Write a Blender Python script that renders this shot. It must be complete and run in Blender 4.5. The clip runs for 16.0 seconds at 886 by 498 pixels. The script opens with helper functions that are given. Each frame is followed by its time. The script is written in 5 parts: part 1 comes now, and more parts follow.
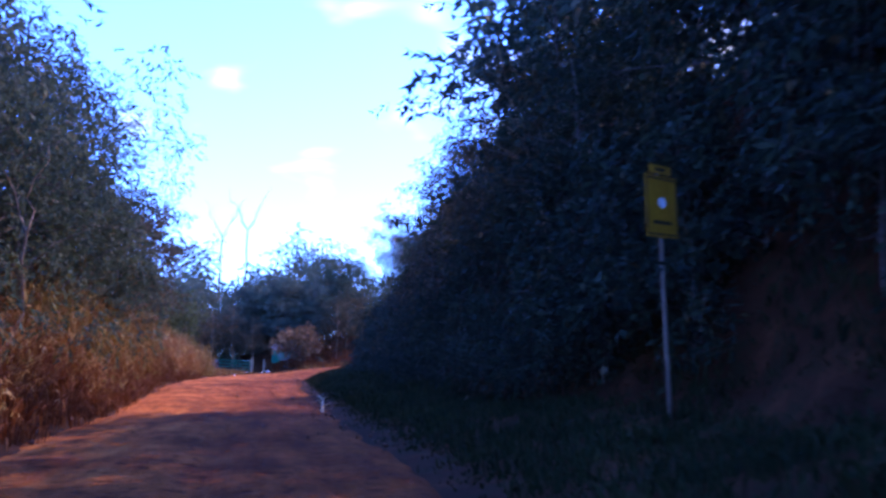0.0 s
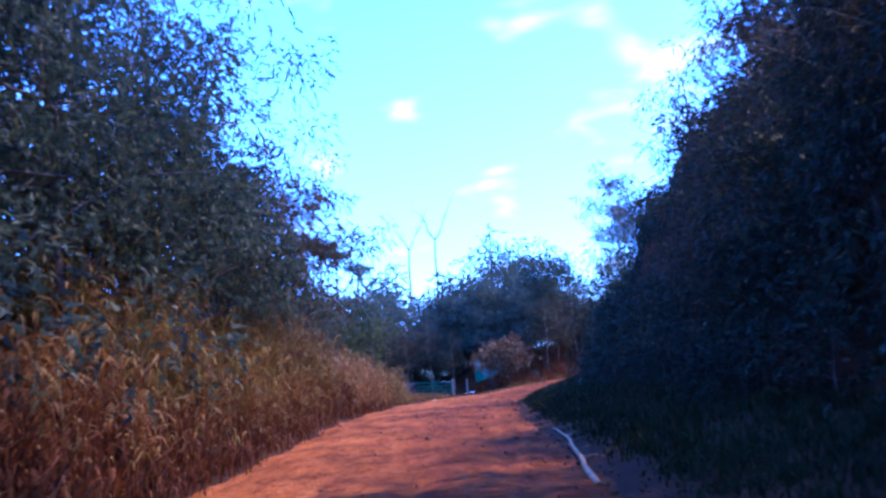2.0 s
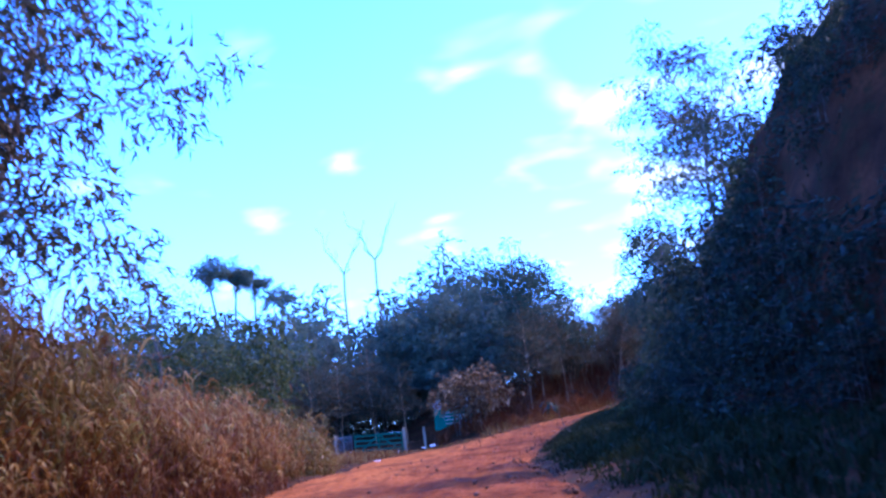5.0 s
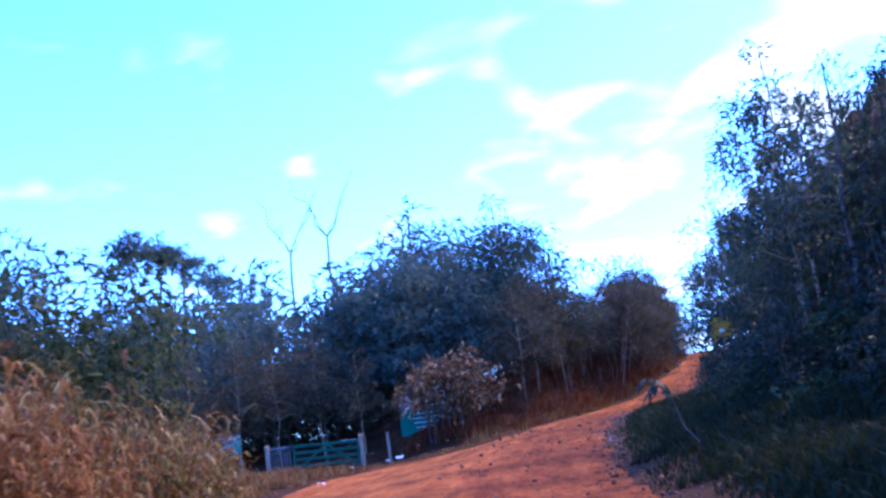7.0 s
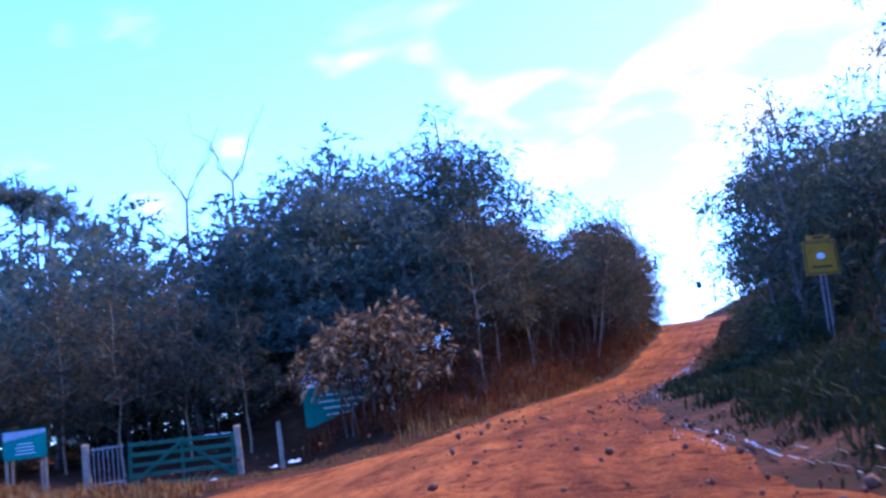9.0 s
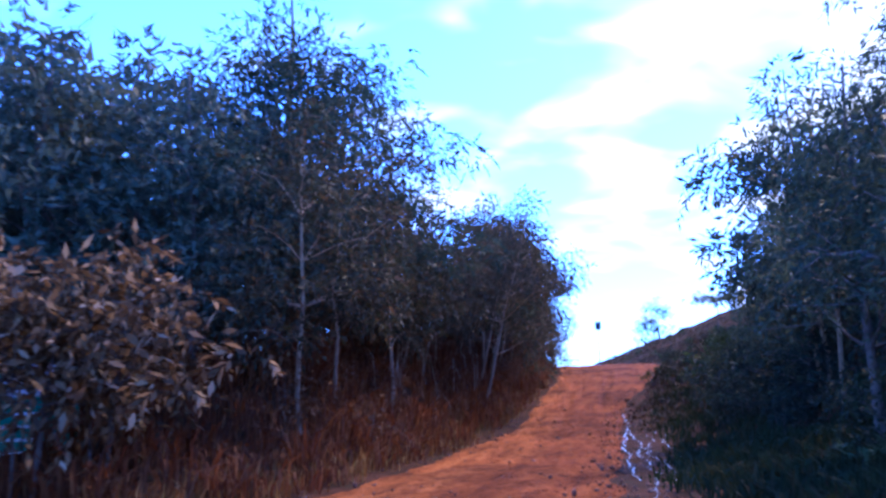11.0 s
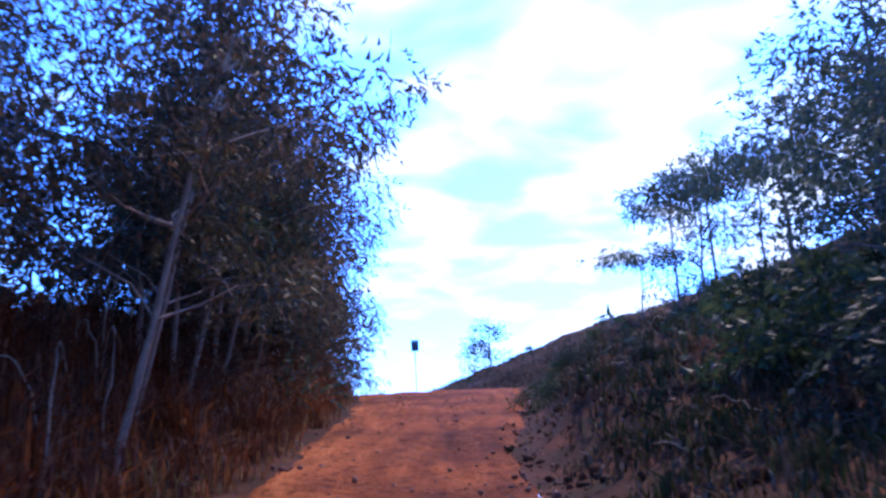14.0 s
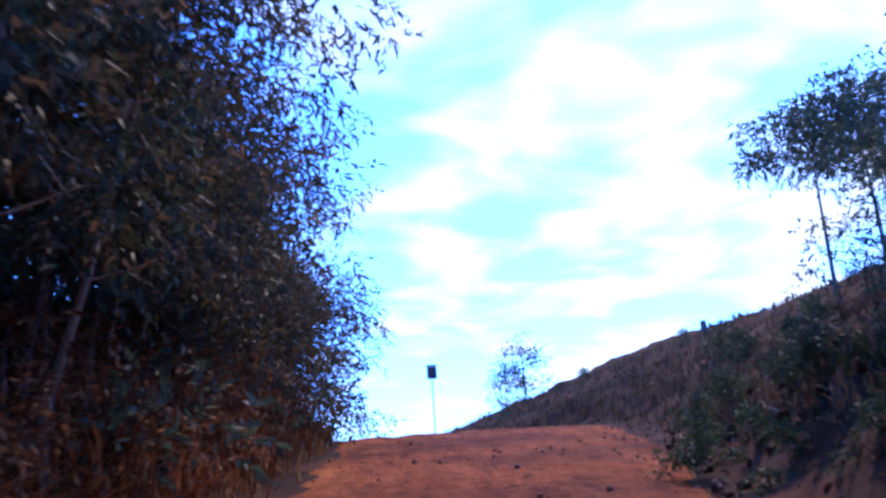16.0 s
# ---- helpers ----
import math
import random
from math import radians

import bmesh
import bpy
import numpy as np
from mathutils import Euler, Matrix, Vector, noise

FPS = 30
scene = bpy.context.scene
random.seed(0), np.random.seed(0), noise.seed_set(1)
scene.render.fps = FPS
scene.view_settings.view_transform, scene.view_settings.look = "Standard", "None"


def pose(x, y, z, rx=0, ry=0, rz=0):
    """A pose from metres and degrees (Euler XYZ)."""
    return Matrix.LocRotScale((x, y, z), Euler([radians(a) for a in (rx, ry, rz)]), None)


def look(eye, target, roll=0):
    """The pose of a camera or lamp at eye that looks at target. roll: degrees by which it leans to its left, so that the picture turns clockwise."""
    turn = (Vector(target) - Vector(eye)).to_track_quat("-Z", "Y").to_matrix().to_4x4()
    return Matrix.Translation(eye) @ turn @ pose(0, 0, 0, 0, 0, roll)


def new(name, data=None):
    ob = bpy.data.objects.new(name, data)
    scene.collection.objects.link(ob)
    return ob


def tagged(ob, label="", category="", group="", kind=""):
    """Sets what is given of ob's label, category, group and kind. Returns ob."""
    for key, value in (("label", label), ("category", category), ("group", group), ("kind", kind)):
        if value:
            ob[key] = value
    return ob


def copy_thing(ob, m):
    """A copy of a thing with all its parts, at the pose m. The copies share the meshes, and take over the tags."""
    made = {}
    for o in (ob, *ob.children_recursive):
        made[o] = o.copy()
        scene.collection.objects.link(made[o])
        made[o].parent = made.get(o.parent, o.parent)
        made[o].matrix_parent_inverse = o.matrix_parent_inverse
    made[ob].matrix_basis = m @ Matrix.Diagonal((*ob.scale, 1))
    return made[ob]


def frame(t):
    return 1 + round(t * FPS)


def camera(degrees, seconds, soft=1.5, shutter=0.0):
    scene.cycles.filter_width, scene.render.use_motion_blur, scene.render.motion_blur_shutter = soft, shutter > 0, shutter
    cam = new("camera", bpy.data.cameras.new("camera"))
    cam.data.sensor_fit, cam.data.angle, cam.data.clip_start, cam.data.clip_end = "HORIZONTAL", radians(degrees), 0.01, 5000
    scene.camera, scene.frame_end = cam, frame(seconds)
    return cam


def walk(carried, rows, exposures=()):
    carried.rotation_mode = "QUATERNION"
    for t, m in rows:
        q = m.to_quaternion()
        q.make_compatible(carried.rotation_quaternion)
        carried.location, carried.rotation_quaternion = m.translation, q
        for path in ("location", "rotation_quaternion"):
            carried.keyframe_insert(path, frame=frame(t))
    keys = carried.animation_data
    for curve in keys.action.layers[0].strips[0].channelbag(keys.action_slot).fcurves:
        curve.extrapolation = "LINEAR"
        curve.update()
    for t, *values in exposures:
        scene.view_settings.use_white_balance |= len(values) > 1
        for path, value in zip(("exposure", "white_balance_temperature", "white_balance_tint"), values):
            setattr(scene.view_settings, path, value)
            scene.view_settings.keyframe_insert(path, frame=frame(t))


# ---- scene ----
cam = camera(51.7, 16.0, soft=2.8, shutter=0.3)
EXPOSURES = [(0.0, 1.2, 5250, 30), (2.0, 1.3, 4700, 24), (4.0, 1.35, 4700, 20), (7.0, 1.3, 4850, 19), (8.5, 1.25, 5100, 18), (11.0, 1.0, 4950, 20), (14.0, 0.85, 4950, 20), (16.0, 0.65, 5000, 18)]
PATH = [
    (0, (-0.01, 0.002, 1.356), (0.378, 1.946, 1.616), 0.4),
    (0.5, (0.147, 3.675, 1.324), (0.368, 5.646, 1.583), 0.3),
    (1, (0.313, 7.375, 1.302), (0.396, 9.354, 1.576), -1.3),
    (1.5, (0.315, 11.14, 1.369), (0.32, 13.117, 1.677), -2.7),
    (2, (0.227, 14.965, 1.416), (0.205, 16.942, 1.719), -4.2),
    (2.5, (0.125, 18.851, 1.377), (0.113, 20.826, 1.687), -5.3),
    (3, (0.149, 22.753, 1.347), (0.167, 24.724, 1.683), -6.6),
    (3.5, (0.154, 26.706, 1.384), (0.198, 28.675, 1.727), -6.9),
    (4, (0.19, 30.679, 1.441), (0.261, 32.643, 1.809), -7.5),
    (6.5, (-0.574, 50.385, 1.653), (-0.416, 52.337, 2.056), -6.6),
    (7, (-0.167, 54.263, 1.768), (0.034, 56.214, 2.161), -7.9),
    (7.5, (0.268, 58.127, 1.866), (0.509, 60.076, 2.248), -9.0),
    (8, (0.624, 62.008, 1.87), (0.898, 63.954, 2.242), -9.1),
    (8.5, (0.881, 65.849, 1.856), (1.186, 67.794, 2.21), -8.6),
    (8.7, (1.064, 67.391, 1.865), (1.38, 69.336, 2.208), -8.5),
    (10.8, (5.261, 84.052, 2.576), (5.819, 85.937, 2.943), -1.8),
    (11, (5.751, 85.705, 2.614), (6.339, 87.579, 2.99), -1.7),
    (11.5, (7.057, 89.838, 2.697), (7.712, 91.683, 3.103), -2.1),
    (12, (8.627, 93.852, 2.851), (9.355, 95.669, 3.258), -2.5),
    (12.5, (10.361, 97.73, 2.872), (11.173, 99.515, 3.261), -1.3),
    (13, (12.291, 101.504, 2.974), (13.184, 103.25, 3.369), -2.3),
    (13.5, (14.405, 105.067, 3.038), (15.359, 106.777, 3.448), -3.1),
    (14, (16.418, 108.42, 3.195), (17.382, 110.111, 3.654), -3.2),
    (14.5, (18.106, 111.65, 3.367), (19.024, 113.355, 3.867), -3.8),
    (15, (19.77, 114.953, 3.656), (20.647, 116.681, 4.151), -3.6),
    (15.5, (21.461, 118.207, 4.032), (22.356, 119.922, 4.538), -3.4),
    (16, (23.09, 121.453, 4.44), (24.023, 123.138, 4.979), -4.1),
]
walk(cam, [(t, look(eye, target, roll)) for t, eye, target, roll in PATH], exposures=EXPOSURES)

SKY_TINT, CLOUD, MILK, SKY_STRENGTH, SUN_STRENGTH = (0.75, 1.15, 2.3, 1), (4.6, 4.8, 5.2, 1), (3.0, 4.8, 6.0, 1), 0.2, 3.4

# ---- light ----
SUN_AZ, SUN_EL = 50.0, 46.0          # degrees from +y towards +x, and above the horizon
world = bpy.data.worlds.new("sky")
scene.world = world
world.use_nodes = True
wn, wl = world.node_tree.nodes, world.node_tree.links
wn.clear()
sky = wn.new("ShaderNodeTexSky")
sky.sky_type = "NISHITA"
sky.sun_disc = False
sky.sun_elevation, sky.sun_rotation = radians(SUN_EL), radians(SUN_AZ)
sky.air_density, sky.dust_density, sky.ozone_density = 1.0, 0.3, 3.0
coords = wn.new("ShaderNodeTexCoord")
split = wn.new("ShaderNodeSeparateXYZ")
wl.new(coords.outputs["Generated"], split.inputs[0])
# the cloud layer: the direction laid on a flat ceiling
lift = wn.new("ShaderNodeMath")
lift.operation = "ADD"
lift.inputs[1].default_value = 0.16
wl.new(split.outputs[2], lift.inputs[0])
over = wn.new("ShaderNodeMath")
over.operation = "MAXIMUM"
over.inputs[1].default_value = 0.05
wl.new(lift.outputs[0], over.inputs[0])
plane = wn.new("ShaderNodeVectorMath")
plane.operation = "DIVIDE"
wl.new(coords.outputs["Generated"], plane.inputs[0])
wl.new(over.outputs[0], plane.inputs[1])
cloud = wn.new("ShaderNodeTexNoise")
cloud.inputs["Scale"].default_value = 3.6
cloud.inputs["Detail"].default_value = 2.6
cloud.inputs["Roughness"].default_value = 0.5
cloud.inputs["Distortion"].default_value = 0.25
wl.new(plane.outputs[0], cloud.inputs["Vector"])
# more cloud towards the sun
dot = wn.new("ShaderNodeVectorMath")
dot.operation = "DOT_PRODUCT"
dot.inputs[1].default_value = (math.sin(radians(SUN_AZ)), math.cos(radians(SUN_AZ)), 0.35)
wl.new(coords.outputs["Generated"], dot.inputs[0])
bias = wn.new("ShaderNodeMapRange")
bias.inputs["From Min"].default_value, bias.inputs["From Max"].default_value = 0.72, 1.06
bias.inputs["To Min"].default_value, bias.inputs["To Max"].default_value = -0.085, 0.15
wl.new(dot.outputs["Value"], bias.inputs["Value"])
sumn = wn.new("ShaderNodeMath")
wl.new(cloud.outputs["Fac"], sumn.inputs[0])
wl.new(bias.outputs[0], sumn.inputs[1])
ramp = wn.new("ShaderNodeValToRGB")
ramp.color_ramp.elements[0].position, ramp.color_ramp.elements[1].position = 0.5, 0.8
ramp.color_ramp.interpolation = "EASE"
wl.new(sumn.outputs[0], ramp.inputs[0])
tint = wn.new("ShaderNodeMix")
tint.data_type = "RGBA"
tint.blend_type = "MULTIPLY"
tint.inputs["Factor"].default_value = 1.0
tint.inputs["B"].default_value = SKY_TINT
wl.new(sky.outputs[0], tint.inputs["A"])
mix = wn.new("ShaderNodeMix")
mix.data_type = "RGBA"
wl.new(ramp.outputs[0], mix.inputs["Factor"])
# a pale milky band above the horizon
milk = wn.new("ShaderNodeMapRange")
milk.inputs["From Min"].default_value, milk.inputs["From Max"].default_value = 0.02, 0.5
milk.inputs["To Min"].default_value, milk.inputs["To Max"].default_value = 0.32, 0.0
wl.new(split.outputs[2], milk.inputs["Value"])
veil = wn.new("ShaderNodeMix")
veil.data_type = "RGBA"
wl.new(milk.outputs[0], veil.inputs["Factor"])
wl.new(tint.outputs["Result"], veil.inputs["A"])
veil.inputs["B"].default_value = MILK
wl.new(veil.outputs["Result"], mix.inputs["A"])
mix.inputs["B"].default_value = CLOUD
back = wn.new("ShaderNodeBackground")
back.inputs["Strength"].default_value = SKY_STRENGTH
wl.new(mix.outputs["Result"], back.inputs[0])
wo = wn.new("ShaderNodeOutputWorld")
wl.new(back.outputs[0], wo.inputs[0])

sun_data = bpy.data.lights.new("sun", "SUN")
sun_data.energy, sun_data.angle, sun_data.color = SUN_STRENGTH, radians(0.6), (1.0, 0.7, 0.4)
sun = new("sun", sun_data)
sdir = Vector((math.sin(radians(SUN_AZ)) * math.cos(radians(SUN_EL)), math.cos(radians(SUN_AZ)) * math.cos(radians(SUN_EL)), math.sin(radians(SUN_EL))))
sun.matrix_world = look(sdir * 200, (0, 0, 0))

# ---- materials ----


def material(name):
    m = bpy.data.materials.new(name)
    m.use_nodes = True
    m.node_tree.nodes.clear()
    return m, m.node_tree.nodes, m.node_tree.links


def ramp_of(nodes, *stops):
    r = nodes.new("ShaderNodeValToRGB")
    e = r.color_ramp.elements
    e[0].position, e[0].color = stops[0][0], (*stops[0][1], 1)
    e[1].position, e[1].color = stops[-1][0], (*stops[-1][1], 1)
    for p, c in stops[1:-1]:
        n = e.new(p)
        n.color = (*c, 1)
    return r


def noise_of(nodes, links, scale, detail=4.0, rough=0.55, vector=None):
    n = nodes.new("ShaderNodeTexNoise")
    n.inputs["Scale"].default_value, n.inputs["Detail"].default_value, n.inputs["Roughness"].default_value = scale, detail, rough
    if vector is None:
        vector = nodes.new("ShaderNodeTexCoord").outputs["Object"]
    links.new(vector, n.inputs["Vector"])
    return n


def mixed(nodes, links, a, b, fac, blend="MIX"):
    m = nodes.new("ShaderNodeMix")
    m.data_type, m.blend_type = "RGBA", blend
    for sock, v in (("A", a), ("B", b), ("Factor", fac)):
        if hasattr(v, "is_output"):
            links.new(v, m.inputs[sock])
        else:
            m.inputs[sock].default_value = (*v, 1) if isinstance(v, tuple) else v
    return m.outputs["Result"]


def leaf_material(name, stops, rough=0.6, through_light=0.32):
    """Leaves: a colour of its own for each leaf, patches over the crown, light through the blade."""
    m, n, l = material(name)
    geo = n.new("ShaderNodeNewGeometry")
    ramp = ramp_of(n, *stops)
    l.new(geo.outputs["Random Per Island"], ramp.inputs[0])
    patch = noise_of(n, l, 0.7, 2.0)
    dark = ramp_of(n, (0.3, (0.65, 0.65, 0.65)), (0.7, (1.25, 1.2, 1.1)))
    l.new(patch.outputs["Fac"], dark.inputs[0])
    col = mixed(n, l, ramp.outputs[0], dark.outputs[0], 1.0, "MULTIPLY")
    info = n.new("ShaderNodeObjectInfo")
    vary = ramp_of(n, (0.0, (0.8, 0.85, 0.85)), (1.0, (1.2, 1.12, 1.05)))
    l.new(info.outputs["Random"], vary.inputs[0])
    col = mixed(n, l, col, vary.outputs[0], 1.0, "MULTIPLY")
    b = n.new("ShaderNodeBsdfPrincipled")
    b.inputs["Roughness"].default_value = rough
    b.inputs["Specular IOR Level"].default_value = 0.08
    l.new(col, b.inputs["Base Color"])
    t = n.new("ShaderNodeBsdfTranslucent")
    l.new(col, t.inputs["Color"])
    s = n.new("ShaderNodeMixShader")
    s.inputs[0].default_value = through_light
    l.new(b.outputs[0], s.inputs[1])
    l.new(t.outputs[0], s.inputs[2])
    o = n.new("ShaderNodeOutputMaterial")
    l.new(s.outputs[0], o.inputs[0])
    return m


def surface(name, stops, scale, rough=0.85, bump=0.3, fine=None, metallic=0.0, dirt=None, gloss=0.3):
    """A rough surface in two scales of noise, with fine relief."""
    m, n, l = material(name)
    a = noise_of(n, l, scale)
    r = ramp_of(n, *stops)
    l.new(a.outputs["Fac"], r.inputs[0])
    f = noise_of(n, l, fine or scale * 9, 5.0, 0.65)
    g = ramp_of(n, (0.3, (0.72, 0.72, 0.72)), (0.7, (1.2, 1.2, 1.2)))
    l.new(f.outputs["Fac"], g.inputs[0])
    col = mixed(n, l, r.outputs[0], g.outputs[0], 1.0, "MULTIPLY")
    if dirt:
        d = noise_of(n, l, scale * 2.3, 5.0, 0.7)
        dr = ramp_of(n, (0.5, (0, 0, 0)), (0.66, (1, 1, 1)))
        l.new(d.outputs["Fac"], dr.inputs[0])
        col = mixed(n, l, col, dirt, dr.outputs[0])
    b = n.new("ShaderNodeBsdfPrincipled")
    b.inputs["Roughness"].default_value, b.inputs["Metallic"].default_value = rough, metallic
    b.inputs["Specular IOR Level"].default_value = gloss
    l.new(col, b.inputs["Base Color"])
    if bump:
        k = n.new("ShaderNodeBump")
        k.inputs["Strength"].default_value, k.inputs["Distance"].default_value = bump, 0.03
        l.new(f.outputs["Fac"], k.inputs["Height"])
        l.new(k.outputs[0], b.inputs["Normal"])
    o = n.new("ShaderNodeOutputMaterial")
    l.new(b.outputs[0], o.inputs[0])
    return m


LEAF_DARK = leaf_material("leaves_dark_green", [(0, (0.036, 0.057, 0.042)), (0.6, (0.06, 0.09, 0.06)), (0.9, (0.1, 0.125, 0.07)), (1, (0.15, 0.13, 0.07))])
# a darker copy of the green leaves: deep shade put into the colour
LEAF_SHADE = leaf_material("leaves_shade_green", [(0, (0.018, 0.03, 0.024)), (0.6, (0.032, 0.05, 0.034)), (0.92, (0.05, 0.068, 0.04)), (1, (0.11, 0.085, 0.045))])
# leaves of the far wood, paled and blued so the colour carries haze
LEAF_HAZED = leaf_material("leaves_haze_paled", [(0, (0.05, 0.075, 0.062)), (0.6, (0.085, 0.12, 0.095)), (0.92, (0.125, 0.15, 0.11)), (1, (0.17, 0.15, 0.1))])
LEAF_OLIVE = leaf_material("leaves_olive", [(0, (0.035, 0.05, 0.018)), (0.55, (0.07, 0.09, 0.028)), (1, (0.16, 0.15, 0.05))])
LEAF_WARM = leaf_material("leaves_brown_green", [(0, (0.03, 0.034, 0.02)), (0.5, (0.062, 0.062, 0.036)), (0.8, (0.105, 0.08, 0.045)), (1, (0.2, 0.115, 0.06))])
LEAF_MID = leaf_material("leaves_green", [(0, (0.03, 0.055, 0.025)), (0.7, (0.055, 0.085, 0.035)), (1, (0.1, 0.12, 0.045))])
LEAF_DRY = leaf_material("leaves_dusty_brown", [(0, (0.085, 0.034, 0.016)), (0.6, (0.17, 0.075, 0.035)), (1, (0.3, 0.165, 0.085))], 0.7)
LEAF_DUSTY = leaf_material("leaves_pale_dusty", [(0, (0.05, 0.03, 0.014)), (0.55, (0.14, 0.085, 0.04)), (0.85, (0.26, 0.17, 0.085)), (1, (0.42, 0.31, 0.19))], 0.6)
GRASS_DRY = leaf_material("dry_grass", [(0, (0.11, 0.038, 0.014)), (0.4, (0.22, 0.09, 0.027)), (0.75, (0.33, 0.175, 0.055)), (0.9, (0.48, 0.31, 0.12)), (1, (0.16, 0.16, 0.045))], 0.7, 0.3)
GRASS_GOLD = leaf_material("tall_cane_grass", [(0, (0.09, 0.04, 0.014)), (0.35, (0.17, 0.085, 0.026)), (0.6, (0.13, 0.12, 0.035)), (0.85, (0.26, 0.18, 0.06)), (1, (0.42, 0.28, 0.11))], 0.7, 0.3)
GRASS_RED = leaf_material("dusty_red_grass", [(0, (0.07, 0.02, 0.009)), (0.6, (0.15, 0.05, 0.02)), (1, (0.23, 0.1, 0.04))], 0.75, 0.25)
GRASS_HILL = leaf_material("hill_grass", [(0, (0.05, 0.035, 0.02)), (0.6, (0.11, 0.075, 0.045)), (0.9, (0.19, 0.13, 0.08)), (1, (0.07, 0.085, 0.035))], 0.7, 0.25)
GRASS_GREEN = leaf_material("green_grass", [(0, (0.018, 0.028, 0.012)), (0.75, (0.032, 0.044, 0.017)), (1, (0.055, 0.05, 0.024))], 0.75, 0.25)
BARK = surface("bark", [(0.3, (0.07, 0.055, 0.045)), (0.7, (0.2, 0.17, 0.14))], 3.0, 0.9, 0.6)
BARK_PALE = surface("pale_bark", [(0.3, (0.22, 0.14, 0.075)), (0.7, (0.44, 0.3, 0.17))], 3.0, 0.85, 0.5)


def dirt_material():
    """Packed red dirt: long streaks along the track, damp dark patches, gravel and fine grit."""
    m, n, l = material("red_dirt_road")
    co = n.new("ShaderNodeTexCoord").outputs["Object"]
    st = n.new("ShaderNodeMapping")
    st.inputs["Scale"].default_value = (1.4, 0.2, 1.0)
    l.new(n.new("ShaderNodeTexCoord").outputs["UV"], st.inputs["Vector"])
    streak = noise_of(n, l, 1.6, 5.0, 0.6, st.outputs[0])
    base = ramp_of(n, (0.3, (0.19, 0.05, 0.012)), (0.5, (0.34, 0.1, 0.021)), (0.7, (0.45, 0.15, 0.035)))
    l.new(streak.outputs["Fac"], base.inputs[0])
    # right side darkens: packed earth, with the bank's shade tinted in
    across = n.new("ShaderNodeSeparateXYZ")
    l.new(n.new("ShaderNodeTexCoord").outputs["UV"], across.inputs[0])
    edge = noise_of(n, l, 0.8, 4.0, 0.6, co)
    wav = n.new("ShaderNodeMath")
    wav.operation = "MULTIPLY_ADD"
    wav.inputs[1].default_value = 2.4
    l.new(edge.outputs["Fac"], wav.inputs[0])
    l.new(across.outputs[0], wav.inputs[2])
    packed_shade = n.new("ShaderNodeMapRange")
    packed_shade.inputs["From Min"].default_value, packed_shade.inputs["From Max"].default_value = -0.9, 0.7
    l.new(wav.outputs[0], packed_shade.inputs["Value"])
    firm_shade = mixed(n, l, base.outputs[0], (0.68, 0.6, 0.58), 1.0, "MULTIPLY")
    laid = mixed(n, l, base.outputs[0], firm_shade, packed_shade.outputs[0])
    damp = noise_of(n, l, 0.33, 4.0, 0.6, co)
    dr = ramp_of(n, (0.36, (0.5, 0.46, 0.48)), (0.58, (1.1, 1.08, 1.05)))
    l.new(damp.outputs["Fac"], dr.inputs[0])
    col = mixed(n, l, laid, dr.outputs[0], 1.0, "MULTIPLY")
    grit = noise_of(n, l, 22.0, 6.0, 0.7, co)
    gr = ramp_of(n, (0.32, (0.62, 0.6, 0.58)), (0.66, (1.25, 1.25, 1.25)))
    l.new(grit.outputs["Fac"], gr.inputs[0])
    col = mixed(n, l, col, gr.outputs[0], 1.0, "MULTIPLY")
    stone = n.new("ShaderNodeTexVoronoi")
    stone.inputs["Scale"].default_value = 9.0
    l.new(co, stone.inputs["Vector"])
    sr = ramp_of(n, (0.08, (0.55, 0.5, 0.5)), (0.3, (1, 1, 1)))
    l.new(stone.outputs["Distance"], sr.inputs[0])
    some = noise_of(n, l, 0.9, 3.0, 0.6, co)
    so = ramp_of(n, (0.5, (0, 0, 0)), (0.62, (1, 1, 1)))
    l.new(some.outputs["Fac"], so.inputs[0])
    speck = mixed(n, l, col, sr.outputs[0], 1.0, "MULTIPLY")
    col = mixed(n, l, col, speck, so.outputs[0])
    # small pits and hoof-sized dents, their hollows' shade painted into the colour
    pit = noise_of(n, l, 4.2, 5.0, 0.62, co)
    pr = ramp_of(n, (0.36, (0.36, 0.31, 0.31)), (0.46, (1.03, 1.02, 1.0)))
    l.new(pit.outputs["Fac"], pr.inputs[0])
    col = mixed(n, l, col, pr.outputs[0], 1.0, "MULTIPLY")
    b = n.new("ShaderNodeBsdfPrincipled")
    b.inputs["Roughness"].default_value = 0.95
    b.inputs["Specular IOR Level"].default_value = 0.05
    l.new(col, b.inputs["Base Color"])
    k = n.new("ShaderNodeBump")
    k.inputs["Strength"].default_value, k.inputs["Distance"].default_value = 0.7, 0.05
    l.new(grit.outputs["Fac"], k.inputs["Height"])
    k2 = n.new("ShaderNodeBump")
    k2.inputs["Strength"].default_value, k2.inputs["Distance"].default_value = 0.4, 0.04
    l.new(streak.outputs["Fac"], k2.inputs["Height"])
    l.new(k.outputs[0], k2.inputs["Normal"])
    k3 = n.new("ShaderNodeBump")
    k3.inputs["Strength"].default_value, k3.inputs["Distance"].default_value = 1.0, 0.12
    l.new(pit.outputs["Fac"], k3.inputs["Height"])
    l.new(k2.outputs[0], k3.inputs["Normal"])
    l.new(k3.outputs[0], b.inputs["Normal"])
    o = n.new("ShaderNodeOutputMaterial")
    l.new(b.outputs[0], o.inputs[0])
    return m


